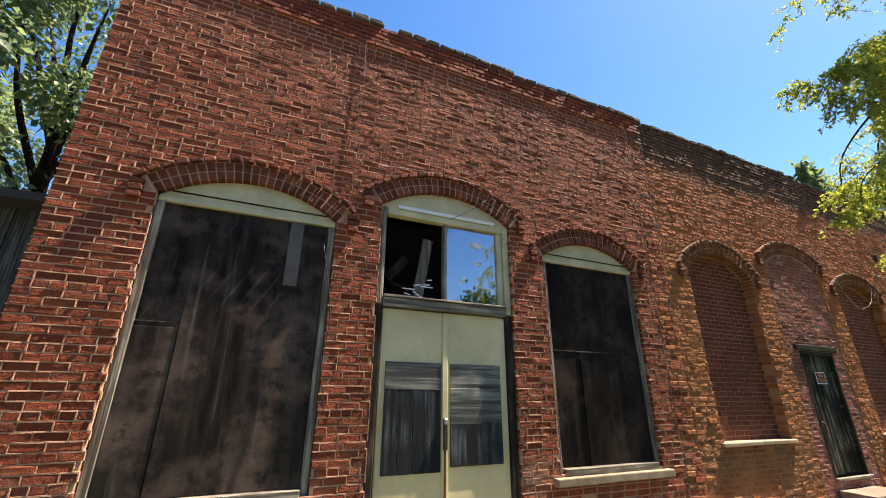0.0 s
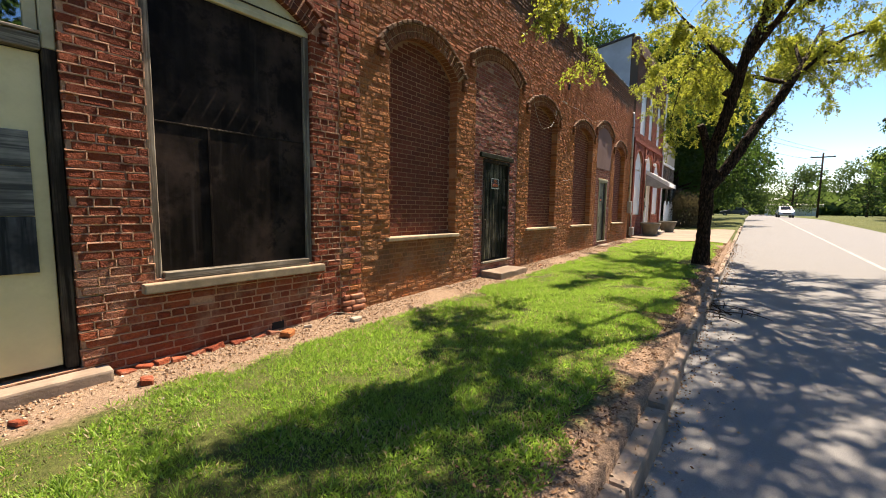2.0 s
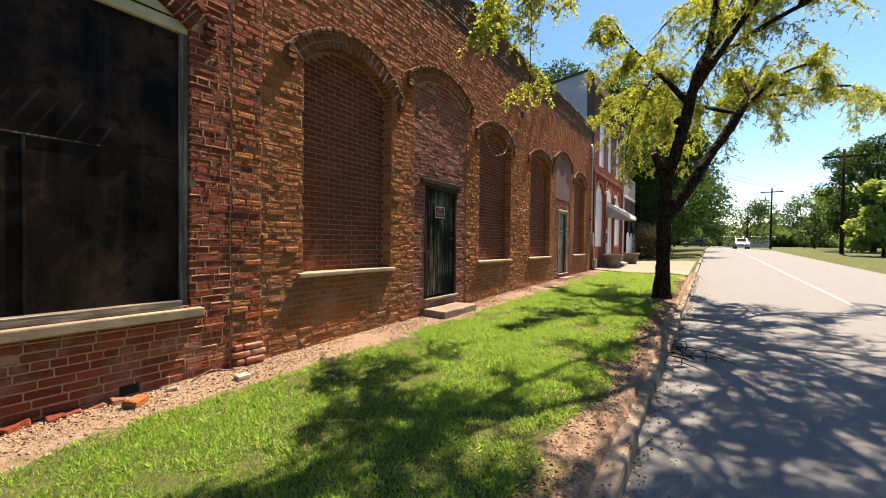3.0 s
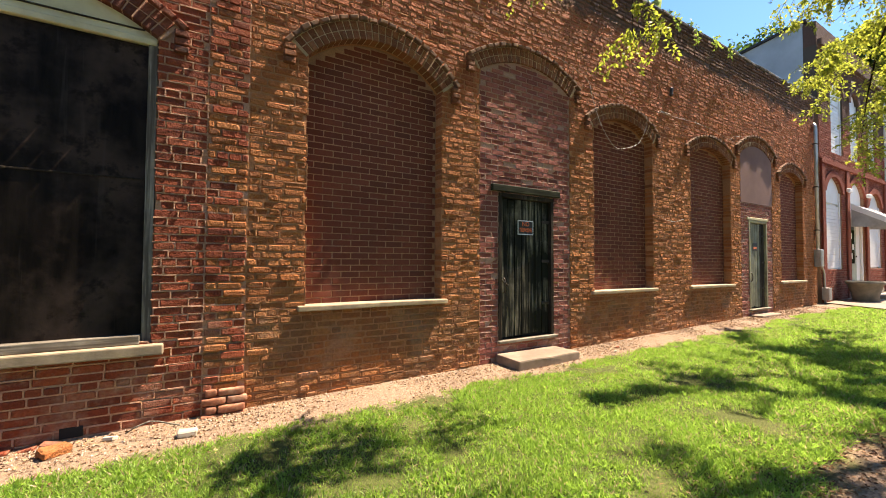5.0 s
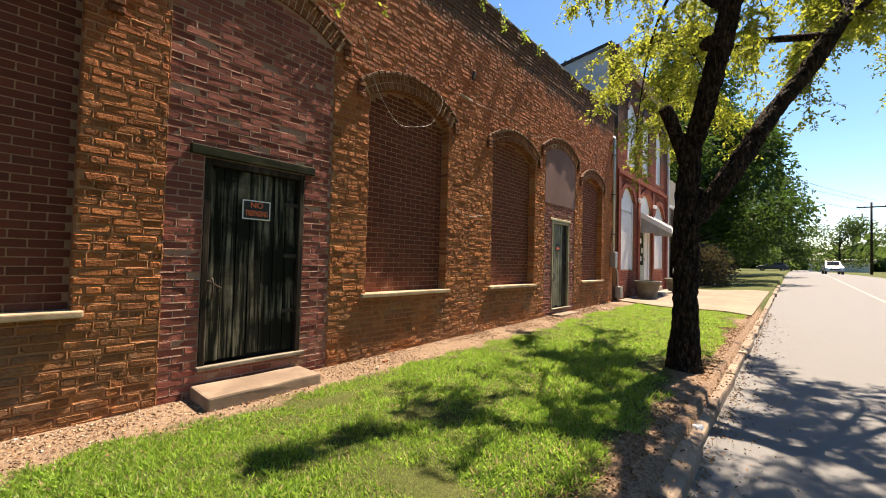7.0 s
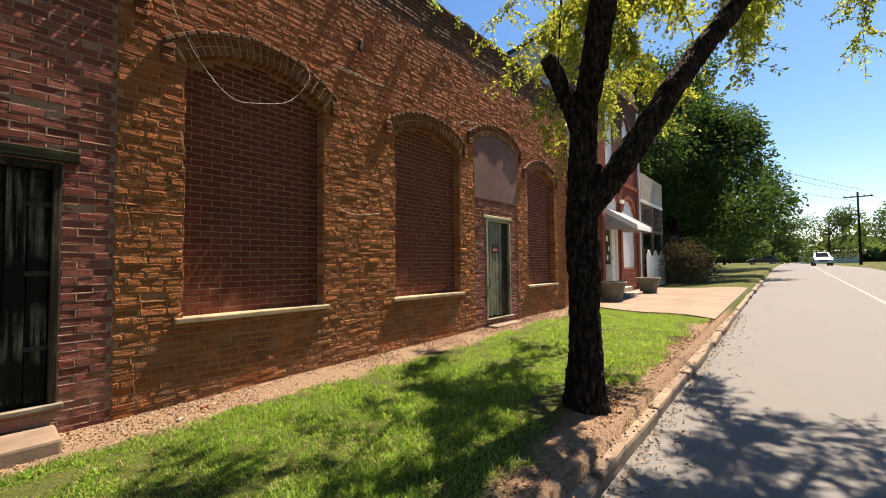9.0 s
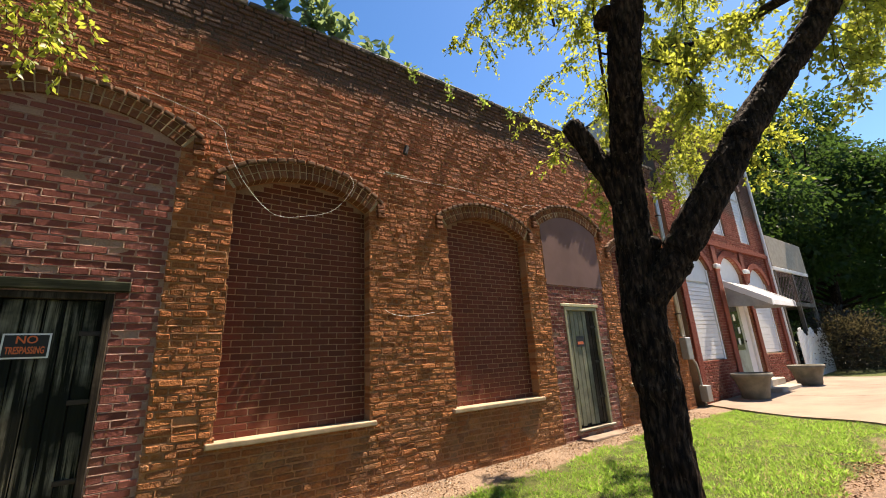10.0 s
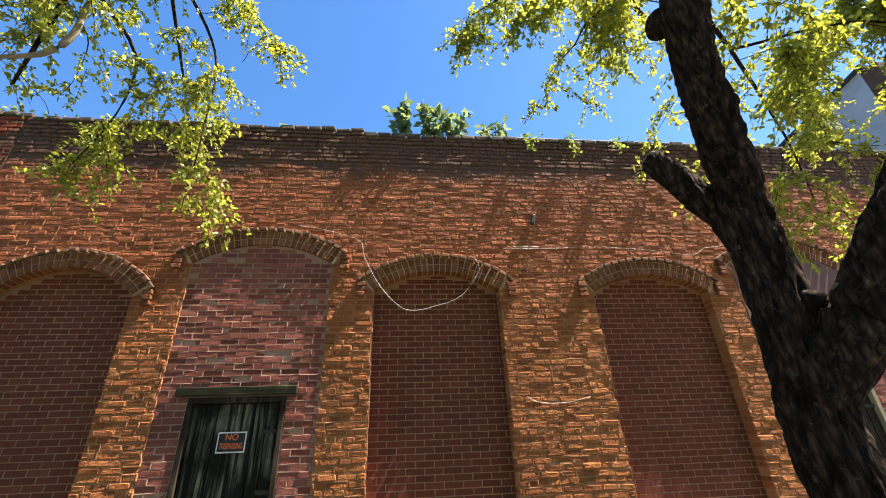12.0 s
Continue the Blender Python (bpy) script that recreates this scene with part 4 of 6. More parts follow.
def plank_door(name, dr, mats, label, sign):
    frame_m, plank_m = mats
    d = tagged(new(name), label, "door", kind="structure")
    x0, x1, z0, z1 = dr
    y = W + .02
    part("jamb", box(x0, x0 + .055, y - .02, y + .1, z0, z1, .005), frame_m, d)
    part("jamb", box(x1 - .055, x1, y - .02, y + .1, z0, z1, .005), frame_m, d)
    part("head", box(x0 + .055, x1 - .055, y - .02, y + .1, z1 - .06, z1, .005), frame_m, d)
    n = 7
    w = (x1 - x0 - .12) / n
    for i in range(n):
        dz = RNG.uniform(0, .035)
        # door_3's last two planks are coloured dark to paint its unlit open gap
        part("plank", box(x0 + .06 + i * w + .004, x0 + .06 + (i + 1) * w - .004, y + .03 + RNG.normal(0, .003), y + .055, z0 + .02 + dz, z1 - .065, .004), plank_m if name == "door_2" or i < 5 else WOOD_DARK, d)
    # black sheet behind the planks, so their gaps read as shade
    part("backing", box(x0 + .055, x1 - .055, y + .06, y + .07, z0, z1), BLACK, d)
    part("sill", box(x0 - .02, x1 + .04, y - .06, y + .1, z0 - .04, z0, .006), WOOD_GREY_X, d)
    for z in (z0 + .45, z0 + 1.05, z1 - .35):
        part("strap_hinge", box(x1 - .2, x1 - .03, y + .018, y + .028, z - .02, z + .02, .003), DARK_METAL, d)
    v, f = tube(smooth_path([(x0 + .1, y + .0, z0 + .62, .009), (x0 + .1, y - .03, z0 + .66, .009), (x0 + .1, y - .03, z0 + .78, .009), (x0 + .1, y + .0, z0 + .82, .009)], .02), 6)
    obj("handle", v, f, DARK_METAL, d, smooth=True)
    return d


door_2 = plank_door("door_2", DOOR2, (WOOD_DARK, WOOD_DOOR), "weathered green-black plank door with a warning sign", True)
_bm = box(9.16, 10.42, W - .035, W + .1, 2.235, 2.325, .008)
tagged(part("lintel", _bm, wood("green lintel wood", (0.028, 0.032, 0.018), (0.10, 0.10, 0.06), "x", .4)), "dark green timber lintel over the plank door", "lintel", kind="structure")
# slanting bar across the door edge
part("latch_bar", box(9.33, 9.49, W + .025, W + .038, 1.01, 1.03, .003, None, 30), DARK_METAL, door_2)

# warning sign
sign = tagged(new("warning_sign"), "small black and orange no trespassing sign on the plank door", "sign")
_yf = W + .042
part("board", box(9.655, 9.945, _yf - .002, _yf + .001, 1.675, 1.875, .001), WHITE, sign, "white-edged board")
part("print_field", box(9.668, 9.932, _yf - .0035, _yf - .0022, 1.688, 1.862), SIGN_BLACK, sign)
_t = text_mesh("NO", 9.80, _yf - .0045, 1.822, .084, ORANGE, sign)
_t = text_mesh("TRESPASSING", 9.80, _yf - .0045, 1.738, .062, ORANGE, sign)
_t.scale = (.62, 1.25, 1)

door_3 = plank_door("door_3", DOOR3, (DOOR_FRAME, plain("peeling pale green door", (0.22, 0.22, 0.15), .7, .5, 3, 60, dirt=(0.025, 0.022, 0.018))), "narrow pale green door with peeling paint, half rotten, dark planks for its open gap", False)
part("lintel", box(16.45, 17.52, W - .005, W + .1, 2.285, 2.34, .006), WOOD_PALE, door_3)
_s = tagged(new("warning_sign"), "small faded black and orange sign on the green door", "sign")
part("board", box(16.80, 17.02, _yf - .001, _yf + .002, 1.58, 1.76, .001), SIGN_BLACK, _s)
part("orange_band", box(16.83, 16.99, _yf - .003, _yf - .0015, 1.62, 1.67), ORANGE, _s)
_bm = box(9.22, 10.3, 3.9, W - .02, -.2, .1, .02, seg=2)
rough_up(_bm, .01, 4, 3)
tagged(part("door_step", _bm, STEP), "single worn concrete step before the plank door", "step")
_bm = box(16.5, 17.5, W - .25, W - .02, -.1, .14, .02, seg=2)
rough_up(_bm, .01, 4, 3)
tagged(part("door_step", _bm, STEP), "low concrete step before the green door", "step")

# ---- small things on the facade ----
_fs = tagged(new("footing_stump"), "broken stepped brick footing at the wall joint", "footing", kind="structure")
_crumbled = plain("crumbled brick", (0.36, 0.14, 0.075), 0.95, 0.5, 14, 60, bump=0.9, dirt=(0.42, 0.27, 0.18))
for _r in range(5):
    _za = -.19 + .07 * _r
    for _xa, _xb in (((5.94, 6.13), (6.14, 6.3)) if _r % 2 else ((5.97, 6.06), (6.07, 6.28))):
        _bm = box(_xa, _xb, W - .1 + .012 * _r + RNG.normal(0, .006), W - .004, _za, _za + .062, .016, seg=2)
        rough_up(_bm, .009, 11, 2)
        part("brick", _bm, _crumbled, _fs, smooth=True)
for _i, (_x, _y, _s, _m) in enumerate(((5.85, 3.98, .07, CONCRETE), (5.05, 4.12, .09, BRICK_TAN), (3.75, 3.95, .07, BRICK_RED), (3.05, 3.88, .05, BRICK_RED), (5.35, 4.2, .045, CONCRETE), (11.3, 4.05, .035, BRICK_RED), (11.05, 3.9, .03, CONCRETE))):
    _bm = box(-_s, _s, -_s * .6, _s * .6, -_s * .4, _s * .35, _s * .15, seg=1)
    rough_up(_bm, _s * .12, 9, 2)
    _st = tagged(part("brick_lump", _bm, _m), "loose broken lump of masonry lying on the gravel", "rubble", group="rubble by the wall")
    _st.matrix_basis = pose(_x, _y, lawn_z(_x, _y) + _s * .3, 4 * _i, 5, 37 * _i)
for _i in range(11):
    _x = 3.72 + .125 * _i + RNG.normal(0, .02)
    if 5.0 < _x < 5.12:
        continue
    _bm = box(-.055, .055, -.05, .05, -.03, .03, .008, seg=1)
    rough_up(_bm, .008, 14, 2)
    _st = tagged(part("loose_brick", _bm, BRICK_RED), "loose orange brick end half buried at the wall foot", "brick", group="loose bricks")
    _st.matrix_basis = pose(_x, W - .05 + RNG.normal(0, .02), lawn_z(_x, 4.3) - .004 + RNG.normal(0, .008), RNG.normal(0, 8), RNG.normal(0, 8), RNG.normal(0, 14))
# no opening is cut: a black block paints the dark of the hole
tagged(part("vent_hole", box(5.02, 5.16, W - .008, W + .005, -.07, .01, .004), BLACK), "small vent hole at the wall foot, its dark painted as a black block", "vent")
wire("fallen_stick", [(5.45, 4.1, -.02), (5.6, 4.05, .06), (5.8, 4.0, .01)], .006, WOOD_GREY, label="thin dry stick lying by the wall", category="stick")

wire("cable", [(10.2, W - .06, 4.32), (10.6, W - .07, 4.24), (11.0, W - .07, 4.1), (11.08, W - .08, 3.85), (11.3, W - .08, 3.45), (11.6, W - .1, 3.16), (11.95, W - .09, 3.2), (12.3, W - .07, 3.35), (12.55, W - .06, 3.7), (12.5, W - .07, 3.85)], .0024, CABLE, label="loose pale cable hanging in a loop on the wall")
wire("cable", [(12.9, W - .03, 4.02), (13.5, W - .03, 4.03), (14.2, W - .03, 4.06), (14.9, W - .04, 4.02), (15.6, W - .03, 3.95), (15.8, W - .04, 4.05), (16.2, W - .05, 4.1)], .0024, CABLE, label="pale cable stapled along the wall above the arches")
wire("cable", [(12.98, W - .03, 2.15), (13.1, W - .04, 2.08), (13.4, W - .04, 2.06), (13.75, W - .03, 2.12)], .0024, CABLE, label="short end of pale cable on the wall")
wire("cable", [(1.45, W - .03, 3.9), (1.5, W - .03, 4.05), (1.7, W - .04, 3.98), (2.2, W - .05, 4.02), (3.05, W - .07, 3.98), (3.2, W - .06, 3.8), (3.14, W - .06, 3.6)], .0024, CABLE, label="pale cable draped over the door arch")
wire("cable", [(2.6, W - .04, 3.45), (2.85, W - .05, 3.6), (3.1, W - .06, 3.8)], .004, CABLE_DARK, label="dark service cable at the door arch")
wire("cable", [(1.17, W - .02, 2.9), (1.3, W - .03, 2.2), (1.27, W - .04, 1.7), (1.33, W - .03, 1.3)], .005, CABLE_DARK, label="thin wire hanging beside the boarded window")
wire("cable", [(1.4, W - .02, 5.9), (1.42, W - .02, 5.0), (1.38, W - .02, 4.2), (1.42, W - .02, 3.6)], .004, CABLE_DARK, label="thin wire running down the brickwork")
_bm = box(13.34, 13.41, W - .06, W - .01, 4.39, 4.57, .02, rot=15)
tagged(part("wall_anchor", _bm, DARK_METAL), "rusty iron anchor on the brick wall", "anchor")
_bm = box(13.05, 13.4, W - .012, W + .02, 4.055, 4.075, .008)
tagged(part("patch_stone", _bm, CONCRETE), "thin pale stone slip set in the brickwork", "stone", kind="structure")

# rain pipe, meter and conduit at the far end
_pipe = tagged(new("rain_pipe"), "twin pale pipes strapped to the end of the facade", "pipe")
for _x in (20.46, 20.54):
    _v, _f = tube([(_x, W - .06, 1.7, .032), (_x, W - .06, 5.1, .032), (_x, W - .03, 5.2, .032)], 8)
    obj("pipe", _v, _f, METAL, _pipe, smooth=True)
for _z in (2.2, 3.4, 4.6):
    part("strap", box(20.42, 20.58, W - .1, W, _z, _z + .03, .003), DARK_METAL, _pipe)
_met = tagged(new("electric_meter"), "grey electric meter box and conduit on the wall", "meter")
part("box", box(20.38, 20.6, W - .16, W - .005, 1.2, 1.68, .015), METAL, _met)
_v, _f = tube(smooth_path([(20.6, W - .08, 1.25, .025), (20.75, W - .1, 1.1, .025), (20.8, W - .1, .8, .025), (20.82, W - .1, .2, .025)]), 6)
obj("conduit", _v, _f, METAL, _met, smooth=True)
part("lower_box", box(20.78, 21.0, W - .2, W - .04, .28, .62, .01), METAL, _met)

# ---- foliage helpers ----


def leaf_mesh(name, mat, parent, centers, dirs, size, aspect=.45, rng=None, jitter=1.0):
    """Many small pointed leaves, each two triangles folded along the rib."""
    rng = rng or RNG
    n = len(centers)
    c = np.asarray(centers, float)
    d = np.asarray(dirs, float) + rng.normal(0, .45 * jitter, (n, 3))
    d /= np.linalg.norm(d, axis=1)[:, None] + 1e-9
    u = rng.normal(0, 1, (n, 3))
    s = np.cross(d, u)
    s /= np.linalg.norm(s, axis=1)[:, None] + 1e-9
    k = (np.asarray(size) * rng.uniform(.65, 1.25, n))[:, None]
    nrm = np.cross(d, s)
    v = np.empty((n, 4, 3))
    v[:, 0] = c
    v[:, 1] = c + d * k * .5 + s * k * aspect * .5 + nrm * k * .06
    v[:, 2] = c + d * k
    v[:, 3] = c + d * k * .5 - s * k * aspect * .5 + nrm * k * .06
    me = bpy.data.meshes.new(name)
    me.vertices.add(n * 4)
    me.vertices.foreach_set("co", v.reshape(-1))
    me.loops.add(n * 6)
    base = np.arange(n) * 4
    me.loops.foreach_set("vertex_index", np.stack([base, base + 1, base + 2, base, base + 2, base + 3], 1).reshape(-1))
    me.polygons.add(n * 2)
    me.polygons.foreach_set("loop_start", np.arange(n * 2) * 3)
    me.update(calc_edges=True)
    me.materials.append(mat)
    ob = new(name, me)
    if parent:
        ob.parent = parent
    return ob


def branch_out(start, heading, length, r, rng, droop=.25, n=6):
    """A wandering side branch as (x, y, z, r) points."""
    p, d = np.array(start, float), np.array(heading, float)
    d /= np.linalg.norm(d)
    pts = [(*p, r)]
    for i in range(n):
        d = d + rng.normal(0, .2, 3) + np.array((0, 0, -droop * (i + 1) / n))
        d /= np.linalg.norm(d)
        p = p + d * length / n
        pts.append((*p, max(r * (1 - (i + 1) / n * .85), .003)))
    return pts


# ---- the street tree ----


def street_tree():
    rng = np.random.default_rng(21)
    tree = tagged(new("street_tree"), "dark-barked street tree with yellow-green drooping sprays of leaves", "tree")
    z0 = lawn_z(13.24, 1.15)
    trunk = [(13.26, 1.15, z0 - .15, .215), (13.24, 1.15, z0 + .02, .172), (13.23, 1.14, z0 + .22, .142), (13.22, 1.13, .8, .122), (13.2, 1.12, 1.3, .119), (13.2, 1.12, 1.7, .118), (13.22, 1.12, 2.1, .106),
             (13.2, 1.08, 2.6, .092), (13.1, .95, 3.0, .09), (13.02, .84, 3.4, .094), (13.02, .74, 3.85, .09), (13.12, .66, 4.3, .084), (13.5, .5, 5.0, .074), (14.1, .1, 5.8, .06), (14.8, -.3, 6.7, .044), (15.3, -.5, 7.5, .022)]
    right = [(13.18, 1.1, 1.78, .1), (13.32, .92, 2.04, .104), (13.47, .7, 2.42, .1), (13.7, .5, 2.84, .092), (13.95, .31, 3.22, .086), (14.18, .07, 3.62, .082), (14.35, -.12, 4.02, .082), (14.8, -.32, 4.5, .05), (15.8, -.55, 5.2, .036), (17.0, -.8, 6.0, .02)]
    stub = [(13.22, 1.1, 2.4, .085), (13.15, 1.17, 2.68, .076), (13.06, 1.25, 2.93, .068), (12.99, 1.31, 3.1, .064)]
    limbs = [
        [(13.03, .74, 3.85, .06), (12.5, .4, 4.9, .055), (11.2, .3, 5.9, .045), (9.8, .9, 6.0, .038), (8.9, 1.8, 5.3, .028), (8.3, 2.3, 4.5, .012)],
        [(13.06, .72, 4.0, .055), (13.4, 1.4, 5.0, .045), (13.8, 1.9, 5.6, .03), (14.3, 2.2, 5.4, .015)],
        [(13.1, .68, 4.2, .06), (12.0, -.4, 5.5, .05), (10.4, -1.3, 6.3, .04), (8.6, -1.9, 6.2, .025), (7.0, -2.1, 5.3, .01)],
        [(13.5, .5, 4.9, .055), (13.9, -1.0, 5.8, .04), (14.2, -2.6, 6.2, .025), (14.3, -3.8, 5.7, .01)],
        [(14.36, -.12, 4.05, .05), (15.4, .9, 4.7, .04), (16.9, 2.0, 5.1, .025), (17.8, 2.5, 4.6, .01)],
        [(14.8, -.32, 4.5, .05), (16.4, -1.2, 4.9, .04), (17.3, -2.5, 5.1, .025), (18.2, -3.5, 4.5, .01)],
        [(14.1, .1, 5.8, .05), (12.6, .6, 6.9, .04), (10.8, 1.1, 7.3, .028), (9.0, 1.3, 6.8, .012)],
        [(14.8, -.3, 6.7, .04), (15.8, .9, 7.4, .03), (17.0, 1.9, 7.2, .012)],
        [(11.2, .3, 5.9, .035), (10.3, -.3, 6.2, .028), (8.8, -.3, 5.9, .018), (7.4, .1, 5.0, .008)],
        [(9.8, .9, 6.0, .03), (9.3, 2.0, 6.0, .022), (9.2, 2.9, 5.3, .012), (9.35, 3.15, 4.5, .006)],
        [(12.0, -.4, 5.5, .03), (10.8, .1, 6.6, .025), (9.2, .5, 6.9, .018), (7.3, 1.2, 6.3, .008)],
        [(9.3, 2.0, 6.0, .02), (9.62, 2.6, 5.4, .012), (9.68, 2.68, 4.4, .008), (9.68, 2.69, 3.6, .004)],
        [(12.0, -.4, 5.5, .04), (10.5, -.6, 7.0, .03), (8.5, .3, 7.6, .02), (6.5, .9, 7.3, .008)],
        [(10.4, -1.3, 6.3, .035), (8.8, -.9, 7.2, .028), (7.0, -1.0, 7.3, .02), (5.4, -1.0, 6.8, .008)],
        [(10.5, -.6, 7.0, .03), (9.2, .9, 7.7, .025), (8.2, 1.5, 7.6, .016), (7.3, 1.7, 7.4, .007)],
        [(13.9, -1.0, 5.8, .04), (12.2, -2.4, 7.0, .03), (10.5, -3.2, 7.2, .02), (8.5, -3.6, 6.8, .008)],
        [(8.5, .3, 7.6, .02), (7.2, -.4, 7.9, .015), (6.0, .1, 7.7, .008)],
        [(8.9, 1.8, 5.3, .014), (7.6, 1.7, 4.9, .01), (6.7, 1.8, 3.9, .005)],
        [(13.05, .66, 4.0, .03), (13.7, 1.3, 4.9, .025), (14.5, 1.8, 4.8, .018), (15.0, 2.1, 4.1, .01), (15.1, 2.2, 3.5, .005)],
        [(14.5, 1.8, 4.8, .014), (15.4, 1.4, 4.7, .01), (15.9, 1.2, 4.0, .005)],
        [(13.9, -1.0, 5.8, .035), (12.7, -1.6, 7.0, .028), (11.2, -2.1, 7.4, .02), (9.6, -2.3, 7.2, .008)],
        [(13.5, .5, 4.9, .045), (13.1, -.1, 6.2, .035), (12.3, -.6, 7.2, .025), (11.0, -.7, 7.5, .01)],
        [(14.1, .1, 5.8, .045), (13.7, -.9, 6.9, .035), (12.9, -1.4, 7.6, .025), (11.6, -1.5, 7.7, .01)],
        [(14.8, -.3, 6.7, .035), (14.5, -.9, 7.6, .025), (13.5, -1.1, 8.1, .012), (12.4, -.9, 8.2, .008)],
        [(14.8, -.3, 6.7, .035), (15.3, -1.2, 7.3, .025), (15.8, -2.0, 7.5, .01)],
        [(12.7, -1.6, 7.0, .03), (11.8, -.9, 7.6, .022), (10.4, -.4, 7.8, .015), (9.0, -.6, 7.6, .008)],
        [(8.9, 1.8, 5.3, .02), (9.1, 2.35, 5.0, .014), (8.85, 2.7, 4.6, .008), (8.6, 2.75, 4.0, .004)],
        [(9.3, 2.0, 6.0, .016), (9.85, 2.4, 5.9, .01), (10.3, 2.5, 5.3, .005)],
        [(8.9, 1.8, 5.3, .02), (8.0, 1.9, 5.6, .014), (7.2, 2.0, 5.5, .009), (6.4, 2.05, 4.8, .004)],
        [(9.8, .9, 6.0, .022), (8.7, 1.4, 6.2, .016), (7.6, 1.7, 5.9, .01), (6.8, 1.6, 5.1, .004)],
        [(13.4, 1.4, 5.0, .03), (13.2, 1.9, 5.6, .02), (12.7, 2.1, 5.9, .012), (12.2, 2.2, 5.6, .005)],
        [(15.4, .9, 4.7, .03), (15.9, 1.9, 5.5, .022), (16.4, 2.7, 5.5, .014), (17.3, 3.2, 5.2, .006)],
        [(15.8, -.55, 5.2, .03), (17.0, -.2, 5.4, .02), (18.2, 0, 5.2, .008)],
        [(14.35, -.12, 4.05, .045), (14.9, -.9, 4.9, .035), (15.6, -1.6, 5.2, .022), (16.3, -2.1, 4.8, .008)],
        [(14.8, -.32, 4.5, .04), (15.6, -.2, 5.3, .03), (16.6, -.3, 5.7, .02), (17.4, -.4, 5.3, .008)],
        [(8.0, 1.9, 5.6, .01), (7.4, 1.7, 5.2, .007), (6.9, 1.7, 4.5, .003)],
    ]
    v, f = tube(smooth_path(trunk, .035), 56, .13, furrow=.017)
    obj("trunk", v, f, BARK, tree, smooth=True)
    v, f = tube(smooth_path(right, .04), 44, .13, furrow=.014)
    obj("limb", v, f, BARK, tree, smooth=True)
    v, f = tube(smooth_path(stub, .03), 36, .12, cap=False, furrow=.011)
    st = obj("limb_stub", v, f, BARK, tree, smooth=True)
    v, f = tube([(12.995, 1.305, 3.09, .06), (12.985, 1.315, 3.115, .056)], 12)
    obj("cut_face", v, f, CUT_WOOD, st)
    for kx, ky, kz, kr in ((12.98, .89, 3.7, .075), (13.16, 1.0, 2.85, .05), (13.26, 1.03, 2.15, .06), (14.34, -.1, 4.0, .1)):
        bm = bmesh.new()
        bmesh.ops.create_icosphere(bm, subdivisions=3, radius=kr, matrix=Matrix.Translation((kx, ky, kz)))
        for q in bm.verts:
            q.co += Vector(noise.noise_vector(q.co * 9)) * kr * .35
        part("burl", bm, BARK, tree, smooth=True)
    lv, lf = [], []
    tips = []
    for i, lm in enumerate(limbs):
        path = smooth_path(lm, .12)
        vv, ff = tube(path, 8, .12)
        obj("limb", vv, ff, BARK, tree, smooth=True)
        n = len(path)
        for j in range(max(3, n // 5), n, 2):
            h = np.array(path[min(j + 1, n - 1)][:3]) - np.array(path[j - 1][:3])
            side = rng.normal(0, 1, 3) * (1, 1, .5)
            h = h / np.linalg.norm(h) * .5 + side / np.linalg.norm(side)
            reach = rng.uniform(.3, .6) if i > 27 and path[0][0] < 12 else rng.uniform(.25, .5) if i in (9, 11, 17) or i > 25 else rng.uniform(.5, 1.25)
            br = branch_out(path[j][:3], h, reach, max(path[j][3] * .3, .004), rng, .4)
            tube(smooth_path(br, .25), 4, 0, lv, lf)
            tips.append((br, 6 if i > 27 and path[0][0] > 13 else 2 if i in (0, 8, 9, 10, 11, 17) else 4 if i < 12 or 17 < i < 20 or i > 27 else 3))
            if 12 <= i <= 16 or 20 <= i <= 25:                       # the dense upper crown
                b2 = branch_out(path[j][:3], -h + rng.normal(0, .4, 3), rng.uniform(.5, 1.1), .006, rng, .3)
                tube(smooth_path(b2, .25), 4, 0, lv, lf)
                tips.append((b2, 3))
    for extra in (trunk[-4:], right[-4:]):
        path = smooth_path(extra, .12)
        for j in range(2, len(path), 2):
            side = rng.normal(0, 1, 3)
            br = branch_out(path[j][:3], side, rng.uniform(.7, 1.5), .011, rng, .5)
            tube(smooth_path(br, .25), 4, 0, lv, lf)
            tips.append((br, 4))
    cs, ds = [], []
    for br, many in tips:
        keep = rng.random()
        if keep < (.12 if many > 2 else .35):
            continue
        for s in range(1, len(br)):
            for _ in range(many):
                # a hanging twig with leaflets on both sides
                p = np.array(br[s][:3]) + rng.normal(0, .03, 3)
                d = rng.normal(0, 1, 3) * (1, 1, .35) + (0, 0, -.45)
                d /= np.linalg.norm(d)
                ln = rng.uniform(.18, .42)
                tw = [(*p, .003)]
                for q in range(4):
                    d = d + np.array((0, 0, -.22))
                    d /= np.linalg.norm(d)
                    p = p + d * ln / 4
                    if q % 2:
                        tw.append((*p, .002))
                    for _l in range(6):
                        cs.append(p - d * ln / 4 * rng.random() + rng.normal(0, .012, 3))
                        a = rng.normal(0, 1, 3)
                        ds.append(a / np.linalg.norm(a) * .8 + d * .5 + (0, 0, -.25))
                tube(tw, 3, 0, lv, lf, cap=False)
    v, f = tube(smooth_path([(9.0, 1.85, 5.3, .02), (8.92, 1.97, 5.0, .024), (8.87, 2.0, 4.7, .026), (8.72, 2.0, 4.53, .022), (8.4, 2.02, 4.5, .014), (8.1, 2.1, 4.56, .006)], .05), 8, .15)
    obj("limb", v, f, DEAD, tree, "pale barkless dead limb", smooth=True)
    tagged(obj("twig_growth", lv, lf, BARK, tree, "thin dark twigs"), kind="stuff")
    crown = leaf_mesh("crown", LEAF, tree, cs, ds, .053, .52, rng)
